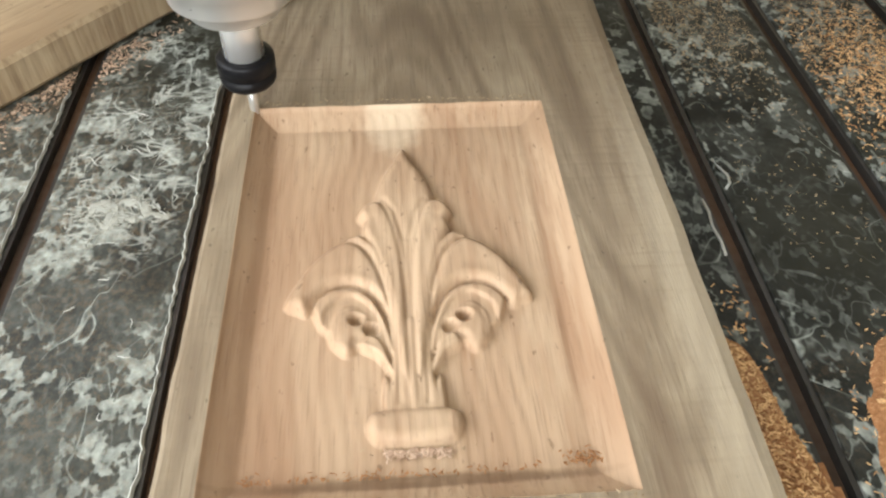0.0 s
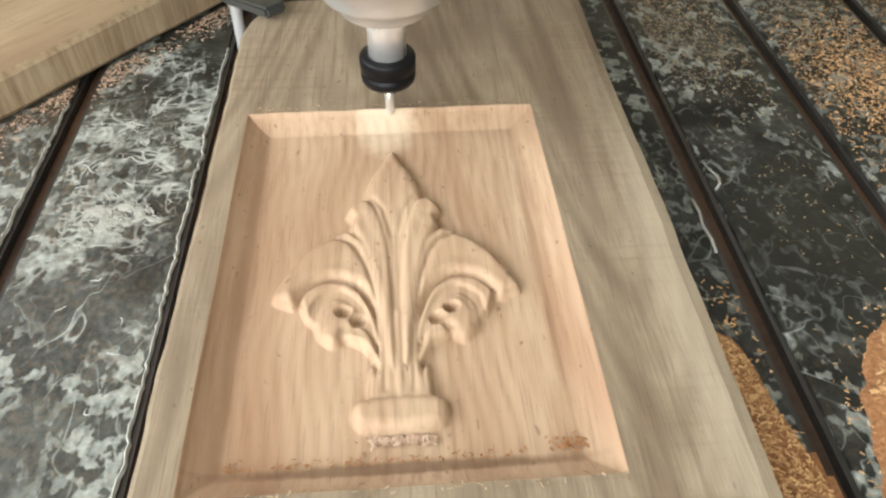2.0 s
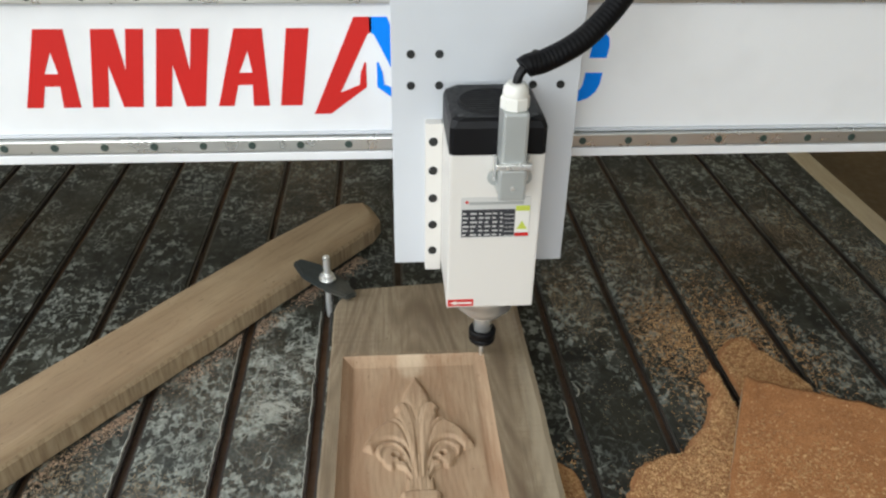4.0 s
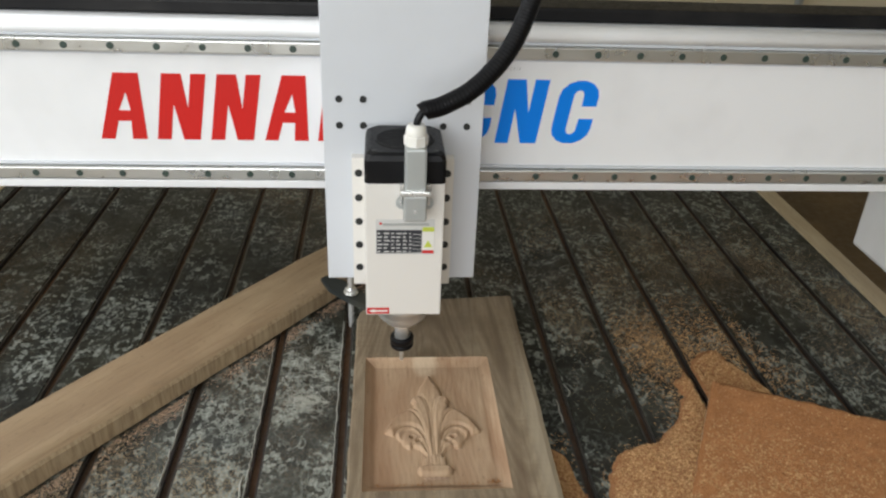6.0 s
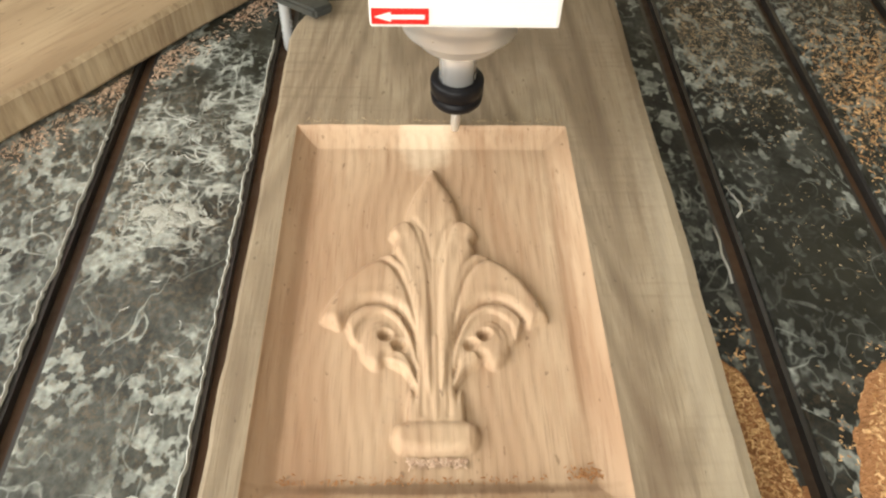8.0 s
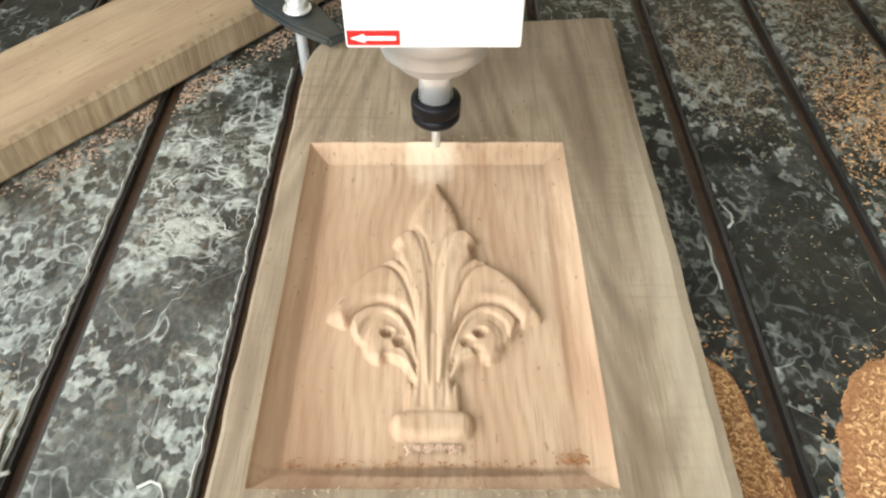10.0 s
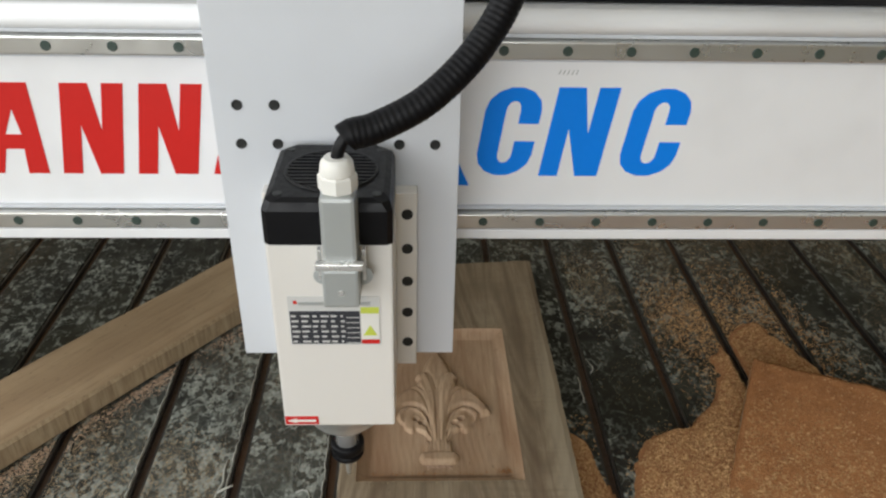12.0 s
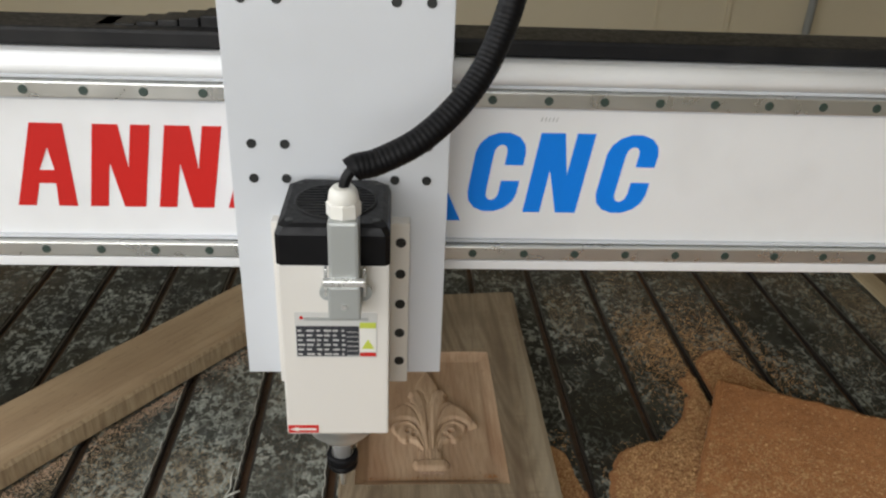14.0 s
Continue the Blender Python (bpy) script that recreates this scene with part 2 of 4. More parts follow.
SAWN = sawn("plank_sawn_side", (0.45, 0.35, 0.22), (0.33, 0.24, 0.14), (0.19, 0.13, 0.075))
EDGE = wood("edge_strip_wood", (0.5, 0.42, 0.28), (0.42, 0.34, 0.22), (0.3, 0.23, 0.14), figure=6, stain=0.2)
DUST = dust_material("sawdust", (0.2, 0.083, 0.027), (0.44, 0.202, 0.078), (0.7, 0.42, 0.21))
FINE_DUST = dust_material("fine_sawdust", (0.28, 0.108, 0.034), (0.46, 0.2, 0.07), (0.66, 0.36, 0.155))
CHIP = chip_material("sawdust_chips", (0.34, 0.15, 0.048), (0.78, 0.5, 0.24))
PINK_CHIP = chip_material("plank_chip_wood", (0.36, 0.23, 0.15), (0.64, 0.47, 0.34))
PALE_CHIP = chip_material("pale_chips", (0.22, 0.15, 0.08), (0.44, 0.335, 0.205))
WHITE = worn("white_painted_metal", (0.87, 0.88, 0.89), 0.35, amount=0.12)
PLATE = worn("grey_anodised_plate", (0.63, 0.655, 0.69), 0.42, amount=0.1)
IVORY = worn("ivory_painted_metal", (0.75, 0.725, 0.68), 0.4, amount=0.1)
GLUE = worn("dried_glue", (0.42, 0.42, 0.37), 0.6, dirt=(0.3, 0.3, 0.27), amount=0.6, scale=200)
CREAM_GLUE = worn("cream_dried_glue", (0.36, 0.36, 0.31), 0.7, dirt=(0.2, 0.19, 0.15), amount=0.5, scale=200)
STEEL = worn("polished_steel", (0.82, 0.82, 0.8), 0.26, 0.65, dirt=(0.55, 0.52, 0.46), grain=0.01, scale=5)
RAIL = worn("ground_rail_steel", (0.66, 0.66, 0.63), 0.3, 0.8, dirt=(0.42, 0.4, 0.34), amount=0.35, grain=0.0, scale=5)
COLLAR = worn("cast_aluminium", (0.68, 0.675, 0.65), 0.33, 0.75, dirt=(0.5, 0.46, 0.38), grain=0.02, scale=8)
BLACK = worn("black_plastic", (0.005, 0.005, 0.006), 0.42, dirt=(0.02, 0.019, 0.018), amount=0.12)
DARK = worn("dark_clamp_steel", (0.035, 0.042, 0.042), 0.5, 0.3, dirt=(0.2, 0.16, 0.1), amount=0.4)
RUBBER = worn("black_cable_chain", (0.008, 0.008, 0.009), 0.5, dirt=(0.05, 0.048, 0.045), amount=0.4)
HOSE = worn("black_hose_plastic", (0.003, 0.003, 0.004), 0.5, dirt=(0.008, 0.008, 0.008), amount=0.3)
GREYPL = worn("grey_connector_metal", (0.42, 0.44, 0.43), 0.4, 0.3, amount=0.15)
NYLON = worn("white_nylon", (0.78, 0.77, 0.72), 0.45, amount=0.1)
HOLE = worn("bolt_black_oxide", (0.012, 0.014, 0.013), 0.5, amount=0.06)
CAPGREEN = worn("dark_green_plug", (0.02, 0.045, 0.035), 0.5, amount=0.3)
RED = worn("red_vinyl", (0.6, 0.02, 0.016), 0.55, dirt=(0.45, 0.03, 0.025))
BLUE = worn("blue_vinyl", (0.001, 0.235, 0.9), 0.55, dirt=(0.005, 0.18, 0.7))
LABEL = worn("label_silver", (0.6, 0.6, 0.58), 0.4, amount=0.1)
for vinyl in (RED, BLUE, HOSE, RUBBER, BLACK):
    vinyl.node_tree.nodes["Principled BSDF"].inputs["Specular IOR Level"].default_value = 0.2
INK = worn("label_ink", (0.03, 0.032, 0.04), 0.5, amount=0.1)
GREEN = worn("label_yellow_green", (0.55, 0.62, 0.08), 0.5, amount=0.1)
SLOT = worn("dirty_slot_aluminium", (0.05, 0.028, 0.015), 0.75, 0.0, dirt=(0.22, 0.105, 0.045), amount=0.55, scale=20)
LIP = worn("slot_lip_metal", (0.055, 0.052, 0.048), 0.35, 0.6, dirt=(0.2, 0.17, 0.13), amount=0.4)
WALL = worn("cream_wall_paint", (0.62, 0.55, 0.4), 0.7, dirt=(0.5, 0.44, 0.32), amount=0.4, scale=4)
CEIL = worn("ceiling_sheet", (0.7, 0.7, 0.66), 0.7, dirt=(0.6, 0.58, 0.52), amount=0.4, scale=4)
FLOOR = worn("workshop_floor", (0.12, 0.085, 0.05), 0.7, dirt=(0.25, 0.17, 0.09), amount=0.6, scale=6)


# ---- mesh helpers ----
def box(bm, x0, x1, y0, y1, z0, z1, bevel=0.0, mat=0):
    vs = [bm.verts.new(c) for c in ((x0, y0, z0), (x1, y0, z0), (x1, y1, z0), (x0, y1, z0), (x0, y0, z1), (x1, y0, z1), (x1, y1, z1), (x0, y1, z1))]
    fs = [bm.faces.new([vs[i] for i in f]) for f in ((3, 2, 1, 0), (4, 5, 6, 7), (0, 1, 5, 4), (1, 2, 6, 5), (2, 3, 7, 6), (3, 0, 4, 7))]
    for f in fs:
        f.material_index = mat
    if bevel:
        es = list({e for f in fs for e in f.edges})
        bmesh.ops.bevel(bm, geom=es, offset=bevel, segments=2, affect="EDGES", profile=0.6)
    return vs


def turned(bm, rings, steps=32, axis="z", at=(0, 0, 0), caps=True):
    """A turned body: rings of (radius, height) from bottom to top."""
    loops = []
    for r, h in rings:
        loop = []
        for i in range(steps):
            a = 2 * math.pi * i / steps
            c, s = r * math.cos(a), r * math.sin(a)
            p = (c, s, h) if axis == "z" else (c, -h, s)
            loop.append(bm.verts.new((p[0] + at[0], p[1] + at[1], p[2] + at[2])))
        loops.append(loop)
    for a, b in zip(loops, loops[1:]):
        for i in range(steps):
            f = bm.faces.new((a[i], a[(i + 1) % steps], b[(i + 1) % steps], b[i]))
            f.smooth = True
    if caps:
        bm.faces.new(loops[0][::-1])
        bm.faces.new(loops[-1])
    return loops


def prism(bm, outline, z0, z1, bevel=0.0):
    """An upright prism over an outline of (x, y), counter-clockwise."""
    lo = [bm.verts.new((x, y, z0)) for x, y in outline]
    hi = [bm.verts.new((x, y, z1)) for x, y in outline]
    n = len(lo)
    fs = [bm.faces.new(lo[::-1]), bm.faces.new(hi)]
    fs += [bm.faces.new((lo[i], lo[(i + 1) % n], hi[(i + 1) % n], hi[i])) for i in range(n)]
    if bevel:
        bmesh.ops.bevel(bm, geom=list({e for f in fs for e in f.edges}), offset=bevel, segments=2, affect="EDGES")


def front(bm, outline, y0, y1):
    """A plate standing upright, outline of (x, z), from y0 (front) back to y1."""
    lo = [bm.verts.new((x, y0, z)) for x, z in outline]
    hi = [bm.verts.new((x, y1, z)) for x, z in outline]
    n = len(lo)
    bm.faces.new(lo)
    bm.faces.new(hi[::-1])
    for i in range(n):
        bm.faces.new((lo[i], hi[i], hi[(i + 1) % n], lo[(i + 1) % n]))


def tube(bm, pts, radius, steps=14, ribs=0.0):
    """A tube along points; ribs: height of its corrugations."""
    pts = [Vector(p) for p in pts]
    loops = []
    for i, p in enumerate(pts):
        d = (pts[min(i + 1, len(pts) - 1)] - pts[max(i - 1, 0)]).normalized()
        u = d.orthogonal().normalized() if abs(d.y) > 0.95 else d.cross(Vector((0, 1, 0))).normalized()
        v = d.cross(u)
        r = radius + (ribs if i % 4 < 2 else 0.0)
        loops.append([bm.verts.new(p + r * (math.cos(2 * math.pi * k / steps) * u + math.sin(2 * math.pi * k / steps) * v)) for k in range(steps)])
    for a, b in zip(loops, loops[1:]):
        for k in range(steps):
            bm.faces.new((a[k], a[(k + 1) % steps], b[(k + 1) % steps], b[k])).smooth = True
    bm.faces.new(loops[0][::-1])
    bm.faces.new(loops[-1])


def part(name, bm, mat, parent=None, label=""):
    me = bpy.data.meshes.new(name)
    bmesh.ops.recalc_face_normals(bm, faces=bm.faces)
    bm.to_mesh(me)
    bm.free()
    for m in mat if isinstance(mat, (list, tuple)) else [mat]:
        me.materials.append(m)
    ob = new(name, me)
    ob.parent = parent
    return tagged(ob, label)


def boxed(name, dims, mat, parent=None, bevel=0.001, label=""):
    bm = bmesh.new()
    box(bm, *dims, bevel=bevel)
    return part(name, bm, mat, parent, label)


def thing(name, label, category, group="", kind="", at=(0, 0, 0)):
    ob = new(name)
    ob.empty_display_size = 0.02
    ob.location = at
    return tagged(ob, label, category, group, kind)


def shared(name, mesh, parent, at):
    ob = new(name, mesh)
    ob.parent, ob.location = parent, at
    return ob


# ---- the workshop ----
BED_Z, FLOOR_Z = -0.038, -0.84


def workshop():
    x0, x1, y0, y1, top = -2.1, 3.4, -3.0, 2.7, 2.3
    tagged(boxed("floor", (x0, x1, y0, y1, FLOOR_Z - 0.1, FLOOR_Z), FLOOR, bevel=0), "dusty brown workshop floor under the machine", "floor", kind="structure")
    tagged(boxed("ceiling", (x0, x1, y0, y1, top, top + 0.1), CEIL, bevel=0), "pale sheet ceiling of the workshop", "ceiling", kind="structure")
    tagged(boxed("wall_north", (x0, x1, y1, y1 + 0.12, FLOOR_Z, top), WALL, bevel=0), "cream painted partition wall behind the machine", "wall", kind="structure")
    tagged(boxed("wall_east", (x1, x1 + 0.12, y0, y1, FLOOR_Z, top), WALL, bevel=0), "cream painted workshop side wall", "wall", kind="structure")
    bm = bmesh.new()   # west wall round its window
    for d in ((y0, y1, FLOOR_Z, 0.65), (y0, y1, 2.05, top), (y0, -1.7, 0.65, 2.05), (0.7, y1, 0.65, 2.05)):
        box(bm, x0 - 0.12, x0, *d)
    tagged(part("wall_west", bm, WALL), "cream workshop wall with a wide window opening", "wall", kind="structure")
    bm = bmesh.new()   # south wall round its door
    for d in ((x0, x1, 2.0, top), (x0, -2.06, FLOOR_Z, 2.0), (0.3, x1, FLOOR_Z, 2.0)):
        box(bm, d[0], d[1], y0 - 0.12, y0, d[2], d[3])
    tagged(part("wall_south", bm, WALL), "cream workshop wall with a wide open doorway", "wall", kind="structure")
    # back wall: a strip added at a shade edge, a cover strip, a conduit
    wall_strip = boxed("trim", (1.455, 1.475, y1 - 0.012, y1, FLOOR_Z, top), WALL)
    tagged(wall_strip, "narrow cream strip on the partition wall", "trim", kind="structure")
    wall_strip = boxed("trim", (1.125, 1.14, y1 - 0.008, y1, FLOOR_Z, top), WALL)
    tagged(wall_strip, "narrow cream strip on the partition wall", "trim", kind="structure")
    bm = bmesh.new()
    turned(bm, [(0.018, FLOOR_Z), (0.018, top)], 16, at=(1.84, y1 - 0.03, 0))
    tagged(part("conduit", bm, GREYPL), "grey conduit pipe running up the partition wall", "conduit", kind="structure")


# ---- the machine's table ----
PITCH, SLOT_0, GAP = 0.1022, -0.117, 0.0152
BED_X0, BED_X1, BED_Y0, BED_Y1 = -0.864, 0.79, -1.35, 1.7


def machine_table():
    table = thing("machine_table", "black slotted router table with glue smears and sawdust", "machine table")
    boxed("base_plate", (BED_X0, BED_X1, BED_Y0, BED_Y1, BED_Z - 0.06, BED_Z - 0.0085), SLOT, table, 0)
    edges = [BED_X0 - GAP / 2] + [SLOT_0 + PITCH * k for k in range(-7, 9)] + [BED_X1 + GAP / 2]
    for a, b in zip(edges, edges[1:]):
        boxed("bed_strip", (a + GAP / 2, b - GAP / 2, BED_Y0, BED_Y1, BED_Z - 0.0083, BED_Z), BED, table, 0.0012)
    for x in edges[1:-1]:
        bm = bmesh.new()
        for s in (-1, 1):
            a, b = sorted((x + s * (GAP / 2 - 0.0002), x + s * (GAP / 2 - 0.0032)))
            box(bm, a, b, BED_Y0, BED_Y1, BED_Z - 0.0084, BED_Z - 0.002)
        part("slot_rail", bm, LIP, table, "dark metal lips of a clamping slot")
    for x in (BED_X1 + 0.001, BED_X0 - 0.042):
        boxed("edge_strip", (x, x + 0.041, BED_Y0, BED_Y1, BED_Z - 0.06, BED_Z + 0.002), EDGE, table, 0.002, "pale wooden strip along the table edge")
    for x in (-0.7, 0.62):
        for y in (-1.1, 1.4):
            boxed("leg", (x, x + 0.09, y, y + 0.09, FLOOR_Z, BED_Z - 0.06), WHITE, table, 0.004)


# ---- the carved board ----
HALF, DEEP, PANEL_Y = 0.0865, -0.0088, -0.255


def stroke(X, Y, pts, power=0.5):
    """Height of a rounded stroke; points of x, y, half width, height."""
    best = np.zeros_like(X)
    for (xa, ya, wa, ha), (xb, yb, wb, hb) in zip(pts, pts[1:]):
        dx, dy = xb - xa, yb - ya
        s = np.clip(((X - xa) * dx + (Y - ya) * dy) / (dx * dx + dy * dy), 0, 1)
        d = np.hypot(X - xa - s * dx, Y - ya - s * dy)
        w, h = wa + s * (wb - wa), ha + s * (hb - ha)
        best = np.maximum(best, h * np.clip(1 - (d / w) ** 2, 0, 1) ** power)
    return best


def groove(X, Y, pts, width, depth):
    d = np.full_like(X, 9.0)
    for (xa, ya), (xb, yb) in zip(pts, pts[1:]):
        dx, dy = xb - xa, yb - ya
        s = np.clip(((X - xa) * dx + (Y - ya) * dy) / (dx * dx + dy * dy), 0, 1)
        d = np.minimum(d, np.hypot(X - xa - s * dx, Y - ya - s * dy))
    return 0.6 * depth * np.exp(-(d / (1.25 * width)) ** 2)


def leaf(X, Y, outline, top, edge, power=0.5, mirrored=False):
    """Height of a leaf with a smooth outline, rounded up from its edge to its top."""
    if mirrored:
        outline = outline + [(-x, y) for x, y in reversed(outline) if x > 0]
    n, pts = len(outline), []
    for k in range(n):
        p0, p1, p2, p3 = (np.array(outline[(k + m) % n]) for m in (-1, 0, 1, 2))
        for t in (0.0, 0.25, 0.5, 0.75):
            pts.append(0.5 * (2 * p1 + (p2 - p0) * t + (2 * p0 - 5 * p1 + 4 * p2 - p3) * t * t + (3 * p1 - p0 - 3 * p2 + p3) * t ** 3))
    d = np.full_like(X, 9.0)
    inside = np.zeros(X.shape, bool)
    for (xa, ya), (xb, yb) in zip(pts, pts[1:] + pts[:1]):
        dx, dy = xb - xa, yb - ya
        s = np.clip(((X - xa) * dx + (Y - ya) * dy) / (dx * dx + dy * dy + 1e-12), 0, 1)
        d = np.minimum(d, np.hypot(X - xa - s * dx, Y - ya - s * dy))
        if abs(dy) > 1e-9:
            inside ^= ((ya > Y) != (yb > Y)) & (X < dx * (Y - ya) / dy + xa)
    u = np.clip(d / edge, 0, 1)
    return np.where(inside, top * (u * (2 - u)) ** power, 0.0)


def lily(X, Y):
    """The carved lily: height above the sunken ground, mirrored about its stem."""
    X = np.abs(X)
    # low bodies that join the stems and the scrolls
    fan = leaf(X, Y, [(0, -0.09), (0.012, -0.095), (0.0205, -0.112), (0.0138, -0.14), (0.0108, -0.165), (0.0098, -0.19), (0.0118, -0.211)], 0.0082, 0.003, 0.6, True)
    bed = leaf(X, Y, [(0.046, -0.151), (0.04, -0.1425), (0.028, -0.14), (0.0175, -0.147), (0.0105, -0.166), (0.0115, -0.178), (0.0245, -0.176), (0.031, -0.179), (0.038, -0.1685), (0.0415, -0.1648)], 0.0062, 0.002)
    # rib and scroll below the drooping leaf
    h = leaf(X, Y, [(0.046, -0.151), (0.0452, -0.157), (0.0415, -0.1648), (0.0398, -0.157), (0.0365, -0.1512), (0.0285, -0.147), (0.0198, -0.1535), (0.0135, -0.166), (0.0105, -0.18),
                    (0.0085, -0.178), (0.0115, -0.162), (0.0185, -0.147), (0.028, -0.141), (0.039, -0.1425)], 0.0092, 0.0022)
    scroll = leaf(X, Y, [(0.0278, -0.1508), (0.035, -0.1545), (0.0388, -0.164), (0.0368, -0.1735), (0.031, -0.1797), (0.0268, -0.1785), (0.0245, -0.173), (0.0185, -0.1705), (0.0158, -0.1655), (0.019, -0.1565)], 0.0092, 0.0045)
    scroll -= groove(X, Y, [(0.0345, -0.172), (0.0352, -0.164), (0.0325, -0.157), (0.0275, -0.1543), (0.0225, -0.1565), (0.0195, -0.161)], 0.0011, 0.0024)
    h = np.maximum(np.maximum(h, scroll), bed)
    small = leaf(X, Y, [(0.0238, -0.1762), (0.0208, -0.1702), (0.0175, -0.1695), (0.0128, -0.1745), (0.0098, -0.183), (0.0078, -0.195), (0.0115, -0.1885), (0.0165, -0.181)], 0.0096, 0.0028)
    small -= groove(X, Y, [(0.0215, -0.1735), (0.0165, -0.1755), (0.0115, -0.184)], 0.0012, 0.0012)
    h = np.maximum(h, small)
    h = np.maximum(h, leaf(X, Y, [(0.0122, -0.191), (0.0136, -0.199), (0.0138, -0.211), (0.007, -0.211), (0.009, -0.2)], 0.0078, 0.0026))
    for px, py, pr in ((0.0254, -0.1608, 0.0031), (0.0186, -0.1664, 0.0031)):
        h -= 0.0125 * np.exp(-((np.hypot(X - px, Y - py) / pr) ** 4))
    h = np.maximum(h, 0)
    # outer leaf that droops to a point
    wing = leaf(X, Y, [(0.003, -0.206), (0.0045, -0.18), (0.009, -0.146), (0.0155, -0.1235), (0.0235, -0.112), (0.033, -0.1093), (0.0448, -0.1185), (0.0545, -0.1335), (0.0602, -0.1488), (0.0535, -0.1538),
                       (0.0488, -0.1553), (0.0452, -0.1488), (0.0383, -0.1416), (0.028, -0.1398), (0.0175, -0.1462), (0.0105, -0.162), (0.0082, -0.185), (0.007, -0.207)], 0.0122, 0.0062, 0.6)
    wing -= groove(X, Y, [(0.007, -0.185), (0.0105, -0.155), (0.0175, -0.136), (0.028, -0.129), (0.04, -0.132), (0.05, -0.145)], 0.0035, 0.0012)
    h = np.maximum(np.maximum(h, wing), fan)
    # fold, middle leaf, and the side leaf that laps over it
    h -= groove(X, Y, [(0.0065, -0.165), (0.0105, -0.14), (0.0165, -0.1215), (0.0245, -0.1105)], 0.0013, 0.0035)
    h = np.maximum(h, stroke(X, Y, [(0.006, -0.172, 0.0015, 0.009), (0.0105, -0.138, 0.003, 0.0108), (0.0168, -0.1175, 0.0042, 0.0112), (0.0245, -0.1085, 0.0036, 0.0108), (0.0305, -0.1082, 0.001, 0.008)]))
    mid = leaf(X, Y, [(0, -0.0335), (0.0058, -0.0455), (0.0112, -0.056), (0.0152, -0.069), (0.0163, -0.079), (0.0125, -0.1), (0.0075, -0.125), (0.0045, -0.155), (0.0042, -0.211)], 0.0106, 0.0075, 0.62, True)
    mid -= groove(X, Y, [(0.0, -0.05), (0.0, -0.11)], 0.0016, 0.001)
    mid -= groove(X, Y, [(0.0045, -0.056), (0.0035, -0.085), (0.0012, -0.11)], 0.0012, 0.0006)
    h = np.maximum(h, mid)
    h -= groove(X, Y, [(0.0006, -0.16), (0.0008, -0.125), (0.0018, -0.11), (0.0058, -0.09), (0.0112, -0.0802)], 0.0012, 0.0026)
    side = leaf(X, Y, [(0.0008, -0.2), (0.001, -0.14), (0.0028, -0.112), (0.0072, -0.091), (0.0125, -0.0815), (0.0188, -0.0803), (0.024, -0.0855), (0.0252, -0.0908), (0.0222, -0.0962), (0.0232, -0.1035), (0.0188, -0.116),
                       (0.0128, -0.14), (0.0085, -0.165), (0.0062, -0.19)], 0.0122, 0.0048, 0.55)
    side -= groove(X, Y, [(0.0045, -0.17), (0.0062, -0.14), (0.0112, -0.112), (0.0162, -0.095)], 0.0022, 0.0015)
    h = np.maximum(h, side)
    h -= groove(X, Y, [(0.0062, -0.207), (0.0068, -0.18), (0.0105, -0.148)], 0.0009, 0.0022)
    base = leaf(X, Y, [(0, -0.2082), (0.011, -0.2088), (0.019, -0.2108), (0.021, -0.2165), (0.0192, -0.2222), (0.015, -0.2258), (0, -0.2272)], 0.0104, 0.0058, 0.55, True)
    return np.maximum(np.maximum(h, base), 0)


def carved(X, Y, ornament):
    """Height of the sunken panel: rim step, coved slope, ground and ornament."""
    d = np.minimum(np.minimum(X + HALF, HALF - X), np.minimum(-Y, Y - PANEL_Y))
    s = np.clip((d - 0.0012) / 0.0122, 0, 1)
    z = np.where(d <= 0, 0.0, -0.0022 + (DEEP + 0.0022) * (s * (1.35 - 0.35 * s)))
    z = np.where((d > 0) & (d < 0.0012), -0.0022 * d / 0.0012, z)
    if ornament:
        h = lily(X, Y)
        for _ in range(2):
            h[1:-1, 1:-1] = (4 * h[1:-1, 1:-1] + h[:-2, 1:-1] + h[2:, 1:-1] + h[1:-1, :-2] + h[1:-1, 2:]) / 8
        z = z + np.where(d > 0.006, 0.56 * h, 0)
        z = z + np.where(d > 0.004, 0.00035 * np.sin(X * 900 + 3 * np.sin(Y * 60)) * np.exp(-((X / 0.09) ** 2)) * 0.3, 0)
    return z


def edge_wave(y, seed, size):
    return size * (noise.noise(Vector((y * 6.0, seed, 0))) + 0.5 * noise.noise(Vector((y * 23.0, seed, 4.0))) + 0.25 * noise.noise(Vector((y * 70.0, seed, 9.0))))


